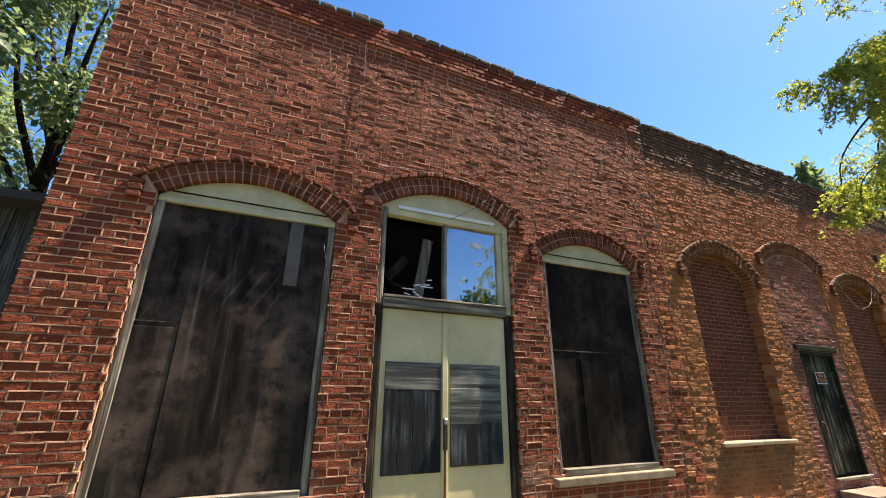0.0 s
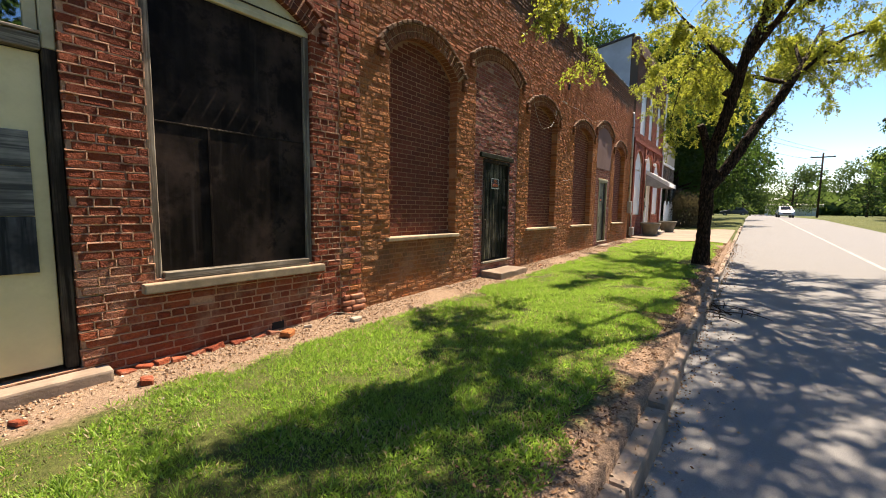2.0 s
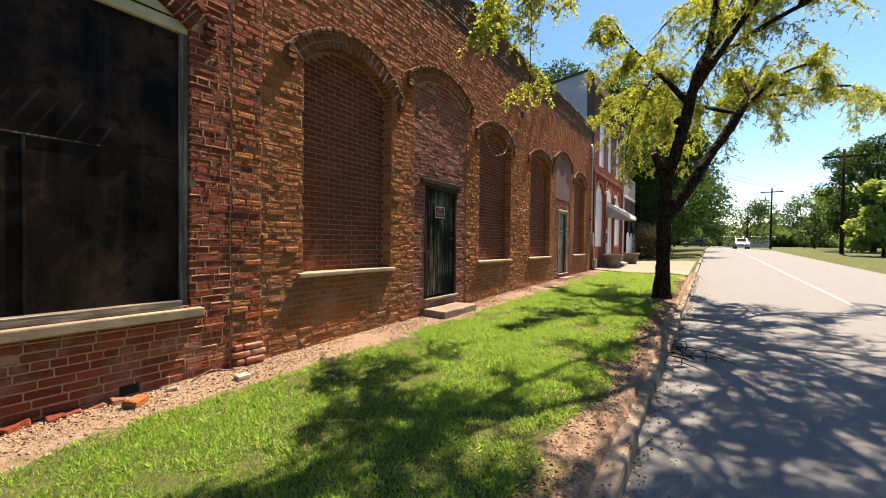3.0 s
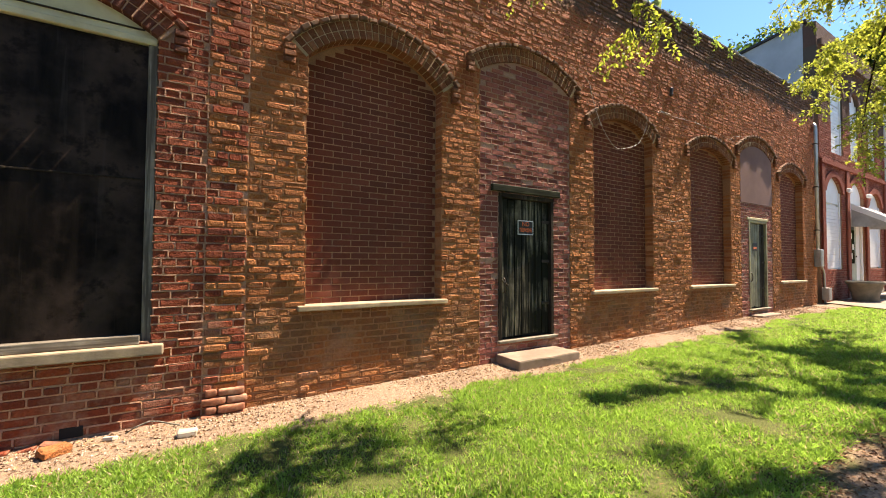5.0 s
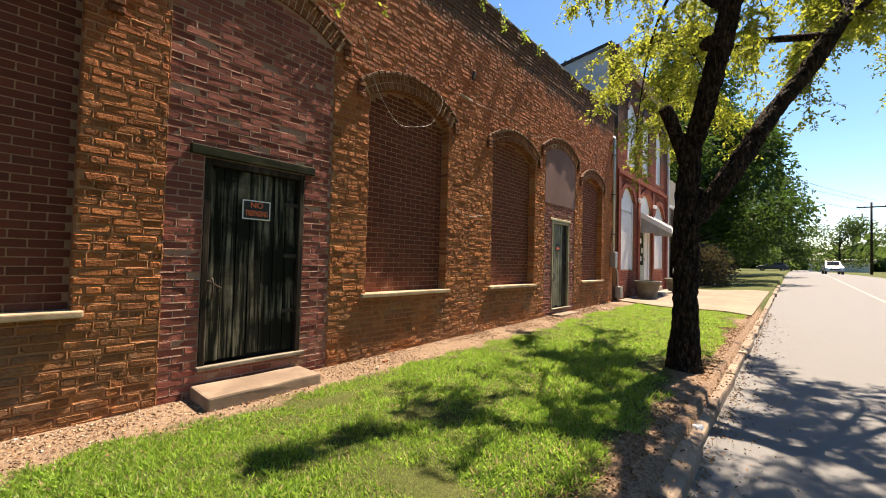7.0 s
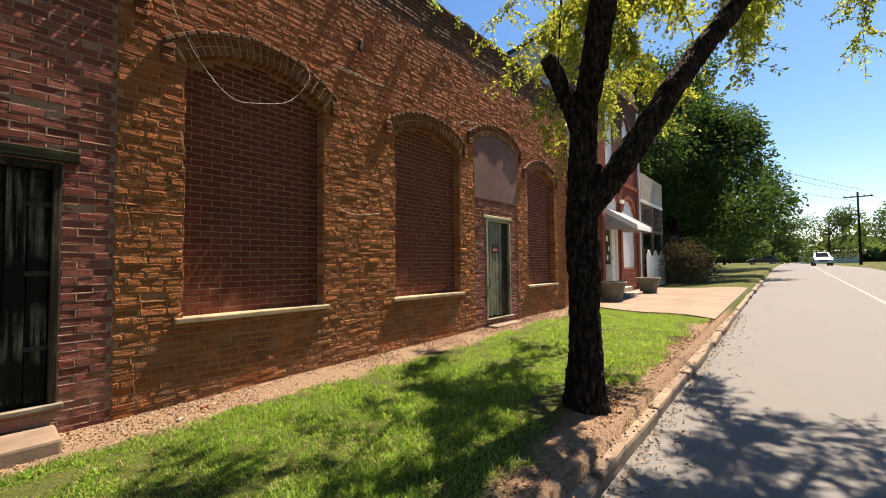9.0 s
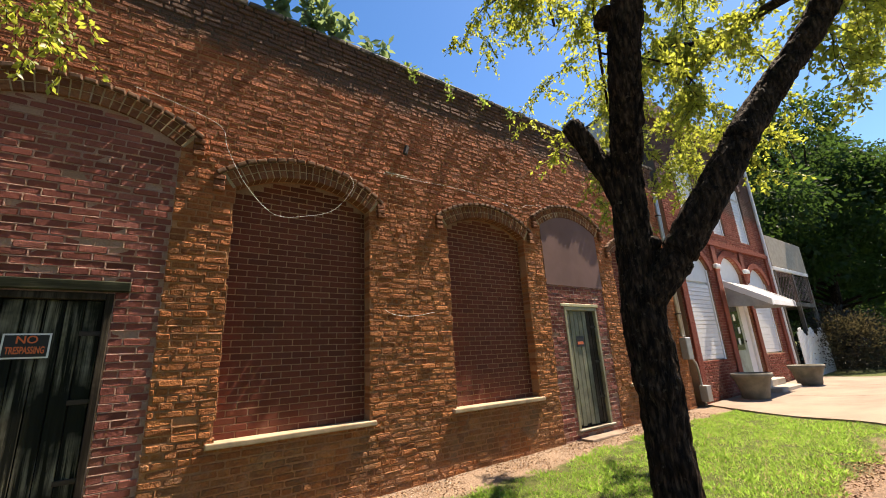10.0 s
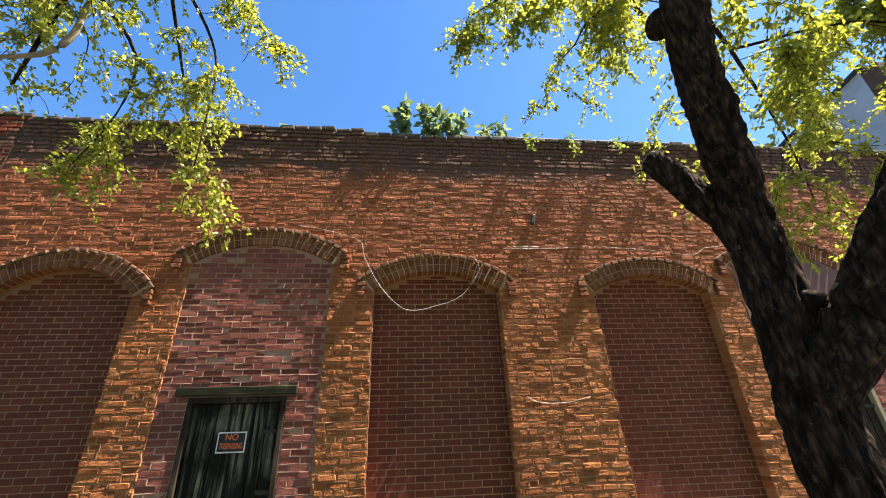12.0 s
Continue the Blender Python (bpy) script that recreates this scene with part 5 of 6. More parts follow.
    tagged(crown, "airy yellow-green drooping leaves")
    return tree, len(cs)


_tree, _n = street_tree()


# ---- further trees ----


def far_tree(x, y, h, spread, mat, label, seed, leaf=.28, count=9000, low=.25):
    rng = np.random.default_rng(seed)
    tree = tagged(new("tree"), label, "tree", group="background trees")
    z = ground_z(x) - .1
    fork = h * rng.uniform(.16, .24)
    trunk = [(x, y, z - .2, h * .03), (x, y, z + .3, h * .022), (x + rng.normal(0, .1), y, z + fork, h * .018), (x + rng.normal(0, .3), y + rng.normal(0, .3), z + h * .6, h * .01), (x, y, z + h * .9, .02)]
    v, f = tube(smooth_path(trunk, .5), 8, .12)
    lobes = []
    for i in range(26):
        a, t = rng.uniform(0, 6.28), rng.uniform(low, .98)
        rad = spread * math.sin(min(1, (1.02 - t) / .75 + .25) * 1.57) * rng.uniform(.35, .95)
        p = np.array((x + rad * math.cos(a), y + rad * math.sin(a), z + t * h))
        lobes.append((p, rng.uniform(.16, .3) * spread))
        q0 = np.array((x, y, z + max(fork, t * h * .62)))
        mid = (q0 + p) / 2 + rng.normal(0, .2, 3) + (0, 0, .15)
        tube(smooth_path([(*q0, h * .007), (*mid, h * .004), (*p, .01)], .5), 5, 0, v, f)
    obj("trunk", v, f, BARK, tree, smooth=True)
    cs, ds = [], []
    for p, r in lobes:
        m = count // len(lobes)
        u = rng.normal(0, 1, (m, 3))
        u /= np.linalg.norm(u, axis=1)[:, None]
        rr = r * rng.uniform(.35, 1.1, m) ** .6
        cs.append(p + u * rr[:, None] * (1, 1, .8) + rng.normal(0, r * .12, (m, 3)))
        ds.append(u * .7 + (0, 0, -.5))
    leaf_mesh("crown", mat, tree, np.concatenate(cs), np.concatenate(ds), leaf, .6, rng)
    return tree


for _i, (_x, _y, _h, _s) in enumerate(((36, 8.5, 13.5, 6), (41, 5.5, 13.5, 6.2), (47, 8.0, 15, 6.5), (54, 5.2, 14, 6.2), (41, 13.5, 16, 7), (60, 8.5, 15, 6.5), (33, 14, 14, 6))):
    far_tree(_x, _y, _h, _s, LEAF_DARK, "broad dark green shade tree along the street", 60 + _i, .24, 42000 if _i < 3 else 22000, .19)
for _i, (_x, _y, _h, _s) in enumerate(((80, 14, 11, 6), (95, 8, 10, 6), (110, 14, 12, 7), (125, 2, 11, 7), (140, -8, 12, 8), (130, -20, 12, 8), (150, 12, 14, 9))):
    far_tree(_x, _y, _h, _s, LEAF_FAR, "distant green tree beyond the road's end", 90 + _i, .5, 5000, .1)
for _i, (_x, _y, _h, _s) in enumerate(((62, -13.5, 12, 4.6), (47, -10.5, 5.5, 2.2), (80, -17, 14, 6), (95, -19, 11, 6))):
    far_tree(_x, _y, _h, _s, LEAF_DARK if _i % 2 == 0 else LEAF_WEED, "green tree on the far lawn across the road", 120 + _i, .34, 8000, .16)
for _i, (_x, _y, _h, _s) in enumerate(((-5.0, 12.5, 14, 5.2), (-9.5, 11, 14, 5.5), (-3.8, 18, 17, 6), (-13, 16, 17, 7))):
    far_tree(_x, _y, _h, _s, LEAF_PALE, "tall grey-green tree behind the sheds", 140 + _i, .2, 26000, .22)
# unseen trees added across the road behind the walker, blocking low sky light
for _i, (_x, _y, _h, _s) in enumerate(((8.8, -16, 7.5, 4), (-14, -16, 15, 6.5), (-5, -15, 15, 6), (2, -15.5, 13, 5.5), (16, -16, 8, 4.5), (23.5, -16.5, 15, 6))):
    far_tree(_x, _y, _h, _s, LEAF_DARK, "unseen tree across the road, added to cut sky light and fill reflections", 160 + _i, .42, 7000, .1)

# ---- shed left of the building ----
_shed = tagged(new("shed"), "low dark board shed with a metal roof beside the brick building", "shed")
for _i in range(16):
    _x = -6.0 + _i * .305
    part("board", box(_x, _x + .295, 6.0, 6.03, -.3, 3.42, .004), wood("dark shed boards", (0.06, 0.065, 0.06), (0.16, 0.165, 0.155), amount=.5) if _i == 0 else bpy.data.materials["dark shed boards"], _shed)
part("roof", box(-6.2, -1.13, 5.7, 9.5, 3.42, 3.52, .01), SHINGLE, _shed, "dark roof edge")
# solid black filling painted as the unlit inside behind the board gaps
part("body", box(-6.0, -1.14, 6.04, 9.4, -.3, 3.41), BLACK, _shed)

# ---- the house next door ----


def next_house():
    h = tagged(new("brick_house"), "two-storey brick house with white shuttered arched windows and rendered side", "house")
    x0, x1, yf = 20.95, 27.6, 4.37
    ops = [(21.35, 22.75, 1.12, 3.45, 3.88), (23.42, 24.98, .55, 3.5, 3.95), (25.42, 26.9, 1.15, 3.3, 3.75), (21.95, 23.0, 4.62, 6.5, 6.85), (23.72, 24.52, 4.6, 6.5, 6.85), (25.62, 26.42, 4.58, 6.5, 6.85)]
    # front wall, course by course of openings
    bm = bmesh.new()
    y0, y1 = yf, yf + .3

    def prism(xa, xb, a0, b0, a1, b1):
        vs = [bm.verts.new(p) for p in ((xa, y0, a0), (xb, y0, b0), (xb, y0, b1), (xa, y0, a1), (xa, y1, a0), (xb, y1, b0), (xb, y1, b1), (xa, y1, a1))]
        for q in ((0, 1, 2, 3), (7, 6, 5, 4), (0, 4, 5, 1), (3, 2, 6, 7), (0, 3, 7, 4), (1, 5, 6, 2)):
            bm.faces.new([vs[k] for k in q])

    for lo, hi, row in ((-.3, 4.2, ops[:3]), (4.2, 7.6, ops[3:])):
        x = x0
        for o in row:
            prism(x, o[0], lo, lo, hi, hi)
            for i in range(12):
                a, b = o[0] + (o[1] - o[0]) * i / 12, o[0] + (o[1] - o[0]) * (i + 1) / 12
                prism(a, b, arch_z(o, a), arch_z(o, b), hi, hi)
                prism(a, b, lo, lo, o[2], o[2])
            x = o[1]
        prism(x, x1, lo, lo, hi, hi)
    wall = part("front_wall", bm, MORTAR_FILL, h, "red brick front")
    rng = np.random.default_rng(5)
    m = Masonry()
    z = -.2
    row = 0
    while z < 7.55:
        holes = []
        for o in ops:
            if o[2] < z + .035 < o[3]:
                holes.append((o[0], o[1]))
            elif o[3] <= z + .035 < o[4] + .16:
                cx, cz, r = arch_geo(o)
                hw = math.sqrt(max((r + .16) ** 2 - (z + .035 - cz) ** 2, 0))
                hw = min(hw, (o[1] - o[0]) / 2 + .1)
                holes.append((cx - hw, cx + hw))
        x = x0 - (.1 if row % 2 else 0)
        while x < x1:
            for p, q in spans(max(x, x0), min(x + .2, x1), holes):
                m.add(brick_verts(p, q, z, z + .06, yf - .012, .02, rng))
            x += .21
        z += .07
        row += 1
    m.flush("bricks", BRICK_HOUSE, wall, "red house bricks")
    for o in ops:
        cx, cz, r = arch_geo(o)
        a0 = math.asin(min(1, (o[1] - o[0]) / 2 / r)) * 1.06
        v, f = [], []
        for i in range(15):
            w = -a0 + 2 * a0 * i / 14
            for rr, y in ((r, yf - .05), (r + .17, yf - .05), (r + .17, yf + .02), (r, yf + .1)):
                v.append((cx + rr * math.sin(w), y, cz + rr * math.cos(w)))
        for i in range(14):
            for k in range(4):
                f.append((i * 4 + k, i * 4 + 4 + k, i * 4 + 4 + (k + 1) % 4, i * 4 + (k + 1) % 4))
        obj("arch", v, f, BRICK_HOUSE, h)
    part("string_course", box(x0, x1, yf - .07, yf - .013, 4.18, 4.32, .01), BRICK_HOUSE, h)
    for xa in (x0 + .02, 23.1, 25.02, x1 - .35):
        part("pilaster", box(xa, xa + .25, yf - .06, yf - .013, .1, 4.17, .01), BRICK_HOUSE, h)
    # shuttered windows
    for k, o in enumerate(ops):
        if k == 1:
            continue
        win = tagged(new("window"), "white louvred panel in an arch")
        win.parent = h
        arched_board(o, o[3] - .35, yf + .06, yf + .1, WHITE, "head_panel", win, -.01)
        part("frame", box(o[0] + .01, o[0] + .08, yf + .03, yf + .1, o[2], o[3], .004), WHITE, win)
        part("frame", box(o[1] - .08, o[1] - .01, yf + .03, yf + .1, o[2], o[3], .004), WHITE, win)
        part("backing", box(o[0], o[1], yf + .11, yf + .13, o[2], o[4]), WHITE, win)
        n = int((o[3] - .36 - o[2]) / .105)
        for i in range(n):
            zz = o[2] + .03 + i * .105
            s = part("slat", box(o[0] + .085, o[1] - .085, yf + .055, yf + .07, zz, zz + .095, .002), WHITE, win)
    # entrance
    o = ops[1]
    d = tagged(new("door"), "pale green door with a glass light under a white arched panel")
    d.parent = h
    arched_board(o, 2.75, yf + .08, yf + .12, WHITE, "head_panel", d, -.01)
    part("frame", box(o[0] + .01, o[0] + .14, yf + .04, yf + .14, .55, 2.74, .006), WHITE, d)
    part("frame", box(o[1] - .14, o[1] - .01, yf + .04, yf + .14, .55, 2.74, .006), WHITE, d)
    part("leaf", box(o[0] + .15, 24.45, yf + .09, yf + .13, .56, 2.73, .006), GREEN_PAINT, d)
    part("side_panel", box(24.46, o[1] - .15, yf + .1, yf + .13, .56, 2.73, .006), WHITE, d)
    part("light", box(23.75, 24.25, yf + .08, yf + .092, 1.3, 2.5, .003), CAR_GLASS, d, "dark glass with notices")
    for nx, nz in ((23.85, 2.1), (24.02, 1.75), (23.88, 1.45)):
        part("notice", box(nx, nx + .13, yf + .075, yf + .079, nz, nz + .18), WHITE, d)
    part("knob", box(24.36, 24.41, yf + .06, yf + .09, 1.5, 1.56, .01), DARK_METAL, d)
    # side wall, render, top falling towards the back
    bm = bmesh.new()
    pr = [(yf + .3, -.3), (yf + .3, 8.35), (yf + 3.2, 7.9), (yf + 9.5, 6.6), (yf + 9.5, -.3)]
    a = [bm.verts.new((x0, y, z)) for y, z in pr]
    b = [bm.verts.new((x0 + .3, y, z)) for y, z in pr]
    bm.faces.new(a)
    bm.faces.new(b[::-1])
    for i in range(5):
        bm.faces.new((a[i], b[i], b[(i + 1) % 5], a[(i + 1) % 5]))
    part("side_wall", bm, STUCCO, h, "blue-grey rendered side wall")
    part("parapet", box(x0, x1, yf, yf + .3, 7.6, 8.3, .01), BRICK_HOUSE, h)
    part("cornice", box(x0 - .02, x1 + .02, yf - .12, yf - .013, 7.55, 7.75, .02), BRICK_HOUSE, h)
    part("far_wall", box(x1 - .3, x1, yf + .3, yf + 9.5, -.3, 7.4), BRICK_HOUSE, h)
    bm = bmesh.new()
    q = [bm.verts.new(p) for p in ((x0 + .3, yf + .3, 8.2), (x1, yf + .3, 8.2), (x1, yf + 9.5, 6.5), (x0 + .3, yf + 9.5, 6.5), (x0 + .3, yf + .3, 8.1), (x1, yf + .3, 8.1), (x1, yf + 9.5, 6.4), (x0 + .3, yf + 9.5, 6.4))]
    for w in ((0, 1, 2, 3), (7, 6, 5, 4), (0, 4, 5, 1), (2, 6, 7, 3)):
        bm.faces.new([q[i] for i in w])
    part("roof", bm, SHINGLE, h)
    bm = bmesh.new()
    r1 = [(x0 - .06, yf + .2, 8.36), (x0 - .06, yf + 3.2, 7.93), (x0 - .06, yf + 9.6, 6.63)]
    for (p, q2) in zip(r1, r1[1:]):
        vs = [bm.verts.new(t) for t in (p, q2, (q2[0] + .45, q2[1], q2[2]), (p[0] + .45, p[1], p[2]), (p[0], p[1], p[2] + .08), (q2[0], q2[1], q2[2] + .08), (q2[0] + .45, q2[1], q2[2] + .08), (p[0] + .45, p[1], p[2] + .08))]
        for w in ((0, 1, 2, 3), (7, 6, 5, 4), (0, 4, 5, 1), (2, 6, 7, 3), (0, 3, 7, 4), (1, 5, 6, 2)):
            bm.faces.new([vs[i] for i in w])
    part("verge_trim", bm, SHINGLE, h)
    part("corner_pipe", box(x1 - .12, x1 - .04, yf - .1, yf - .014, .3, 7.5, .02), WHITE, h)
    for px in (22.95, 24.95):
        part("bracket", box(px, px + .3, yf - .16, yf - .06, 3.5, 3.62, .02), WHITE, h)
    return h


next_house()
# awning


def prism_x(profile, x0, x1):
    """A solid with that outline in y and z, from x0 to x1."""
    bm = bmesh.new()
    a = [bm.verts.new((x0, y, z)) for y, z in profile]
    b = [bm.verts.new((x1, y, z)) for y, z in profile]
    bm.faces.new(a)
    bm.faces.new(b[::-1])
    for i in range(len(a)):
        k = (i + 1) % len(a)
        bm.faces.new((a[i], a[k], b[k], b[i]))
    return bm


_aw = tagged(new("awning"), "white metal awning over the house door", "awning")
for _i in range(12):
    _xa, _dz = 23.36 + _i * .142, .012 * (_i % 2)
    part("cover_strip", prism_x([(W - .08, 3.14 + _dz), (W - 1.02, 2.52 + _dz), (W - 1.04, 2.40), (W - 1.02, 2.40), (W - 1.0, 2.50 + _dz), (W - .08, 3.12 + _dz)], _xa, _xa + .138), WHITE, _aw)
# white strips added for the sunlit sloping band, grey panels for the shaded sides
for _xa in (23.30, 25.07):
    part("lit_edge_strip", prism_x([(W - .08, 3.18), (W - 1.06, 2.55), (W - 1.06, 2.38), (W - .08, 3.0)], _xa, _xa + .05), WHITE, _aw)
    part("side_panel", prism_x([(W - .08, 2.995), (W - 1.05, 2.375), (W - .08, 2.45)], _xa + .015, _xa + .03), METAL, _aw)

# steps and planters before the house
for _i in range(2):
    _bm = box(23.5, 25.0, 3.62 + .33 * _i, 4.29, .1, .36 + .17 * _i - .0, .02)
    tagged(part("entrance_step", _bm, CONCRETE), "pale concrete step at the house door", "step", group="entrance steps", kind="structure")


PLANTER = plain("mossy planter concrete", (0.2, 0.19, 0.15), 0.95, 0.4, 5, 60, bump=0.5, dirt=(0.1, 0.1, 0.07))


def planter(x, y, r, h):
    z = lawn_z(x, y) + .02
    v, f = [], []
    prof = [(r * .62, 0), (r * .68, .04), (r * .72, h * .3), (r * .92, h * .8), (r, h * .84), (r * 1.04, h * .92), (r * 1.03, h), (r * .9, h), (r * .86, h * .86), (.001, h * .86)]
    n = 24
    for rr, zz in prof:
        for i in range(n):
            a = 6.2832 * i / n
            v.append((x + rr * math.cos(a), y + rr * math.sin(a), z + zz))
    for k in range(len(prof) - 1):
        for i in range(n):
            f.append((k * n + i, k * n + (i + 1) % n, (k + 1) * n + (i + 1) % n, (k + 1) * n + i))
    return tagged(obj("planter", v, f, PLANTER, smooth=True), "round grey concrete planter bowl on the forecourt", "planter", group="planters")


planter(22.3, 3.8, .4, .58)
planter(25.6, 3.6, .4, .54)

# timber balcony and white fence past the house
_bal = tagged(new("balcony_shed"), "weathered timber balcony with lattice rail on posts behind the house", "balcony")
part("floor", box(27.75, 31.5, 4.3, 7.0, 2.65, 2.8, .01), WOOD_GREY, _bal)
part("upper_panel", box(27.75, 31.5, 4.3, 4.36, 4.0, 5.1, .01), plain("faded tan board", (0.42, 0.37, 0.29), .8, .25), _bal)
part("end_panel", box(31.45, 31.5, 4.37, 7.0, 4.0, 5.1, .01), bpy.data.materials["faded tan board"], _bal)
part("rail", box(27.75, 31.5, 4.28, 4.36, 3.85, 3.98, .01), WHITE, _bal)
for _x in (27.8, 29.6, 31.38):
    part("post", box(_x, _x + .12, 4.3, 4.42, .1, 4.0, .01), WOOD_GREY, _bal)
for _i in range(22):
    part("lattice_slat", box(27.85 + _i * .16, 27.88 + _i * .16, 4.33, 4.345, 2.8, 3.86, 0, None, 28), WOOD_GREY, _bal)
# dark sheet added to paint the shade behind and under the balcony
part("shade_wall", box(27.8, 31.4, 6.9, 7.0, .1, 5.0), WOOD_DARK, _bal)
_fe = tagged(new("fence"), "white scalloped board fence past the house", "fence")
for _i in range(20):
    _x = 27.85 + _i * .16
    _hh = 1.55 + .14 * math.sin(_i * .9)
    part("board", box(_x, _x + .145, 4.15, 4.18, .2, .2 + _hh, .01), WHITE, _fe)

# dark bush
_rng = np.random.default_rng(77)
_bush = tagged(new("bush"), "dense dark reddish bush beyond the house", "bush")
_cs = _rng.normal(0, 1, (15000, 3))
_cs /= np.linalg.norm(_cs, axis=1)[:, None]
_cs *= _rng.uniform(.5, 1, 15000)[:, None] ** .5
_cs = _cs * (2.2, 1.2, 1.1) * (1 + .35 * np.sin(_cs[:, :1] * 5 + _cs[:, 1:2] * 4)) + (32.2, 3.9, 1.2) + _rng.normal(0, .16, (15000, 3))
_cs = _cs[_cs[:, 2] > .35]
leaf_mesh("foliage", leaf_material("dark red-brown leaves", (0.02, 0.024, 0.014), (0.042, 0.034, 0.022), (0.06, 0.05, 0.02)), _bush, _cs, _cs - (32.2, 3.9, .6), .11, .5, _rng)
_v, _f = [], []
for _i in range(9):
    tube([(32.2 + .2 * math.cos(_i), 3.9 + .15 * math.sin(_i), .3, .03), (32.2 + 1.2 * math.cos(_i), 3.9 + .6 * math.sin(_i), 1.6, .012)], 5, 0, _v, _f)
obj("stem_growth", _v, _f, BARK, _bush)

# weeds on the parapet
for _i, (_x, _hh, _n2) in enumerate(((11.55, .75, 110), (12.0, .85, 130), (12.4, .7, 110), (13.0, .55, 60), (13.6, .22, 30), (14.3, .2, 30), (9.9, .2, 20), (15.2, .2, 30), (16.2, .18, 25))):
    _w = tagged(new("weed"), "leafy green weed growing out of the parapet", "weed", group="parapet weeds")
    _v, _f = [], []
    _cs, _ds = [], []
    for _s in range(5):
        _a = _rng.uniform(0, 6.28)
        _tip = np.array((_x + .22 * math.cos(_a), W + .1 + .12 * math.sin(_a), 5.93 + _hh * _rng.uniform(.6, 1)))
        tube([(_x, W + .1, 5.85, .01), (*(.5 * _tip + .5 * np.array((_x, W + .1, 6.05))), .007), (*_tip, .003)], 4, 0, _v, _f)
        for _q in range(_n2 // 5):
            _t = _rng.uniform(.25, 1)
            _cs.append(_tip * _t + np.array((_x, W + .1, 5.9)) * (1 - _t))
            _ds.append(_rng.normal(0, 1, 3) * (1, 1, .4) + (0, 0, -.2))
    tagged(obj("stem_growth", _v, _f, GRASS, _w), kind="stuff")
    leaf_mesh("leaves", LEAF_PALE, _w, _cs, _ds, .16 if _i < 4 else .08, .62, _rng)
for _i, (_x, _d) in enumerate(((13.5, .3), (14.2, .35), (14.9, .25), (15.6, .3))):
    _w = tagged(new("creeper"), "small green creeper hanging over the parapet edge", "creeper", group="parapet weeds")
    _v, _f = tube([(_x, W + .05, 5.93, .006), (_x, W - .09, 5.94, .005), (_x + .05, W - .1, 5.93 - _d, .003)], 4)
    obj("stem", _v, _f, GRASS, _w)
    _n2 = 40
    _t = _rng.uniform(0, 1, _n2)
    _cs = np.stack([_x + _rng.normal(0, .05, _n2), W - .1 + _rng.normal(0, .02, _n2), 5.95 - _d * _t], 1)
    leaf_mesh("leaves", LEAF_WEED, _w, _cs, _rng.normal(0, 1, (_n2, 3)), .06, .6, _rng)

# ---- far street furniture ----


def utility_pole(x, y, h):
    p = tagged(new("utility_pole"), "wooden utility pole with crossarm beside the road", "pole", group="utility poles")
    z = ground_z(x)
    v, f = tube([(x, y, z - .3, .16), (x, y, z + h, .11)], 8)
    obj("mast", v, f, BARK, p, smooth=True)
    part("crossarm", box(x - .07, x + .07, y - 1.4, y + 1.4, z + h - .7, z + h - .55, .01), WOOD_DARK, p)
    for dy in (-1.25, -.6, .6, 1.25):
        part("insulator", box(x - .05, x + .05, y + dy - .05, y + dy + .05, z + h - .55, z + h - .38, .02), METAL, p)
    return p


utility_pole(85, -7.6, 9.5)
utility_pole(52, -9.2, 9.0)
for _dy, _z in ((-.6, 9.6), (.6, 9.6), (0, 8.2)):
    _v, _f = tube(smooth_path([(85, -7.6 + _dy, _z + .9, .02), (65, -1.8 + _dy, _z + .1, .02), (46, 5 + _dy, _z + .5, .02), (25, 12 + _dy, _z + 1.2, .02)], 3), 4)
    tagged(obj("overhead_wire", _v, _f, CABLE_DARK), "thin overhead wire across the street", "wire", group="overhead wires")


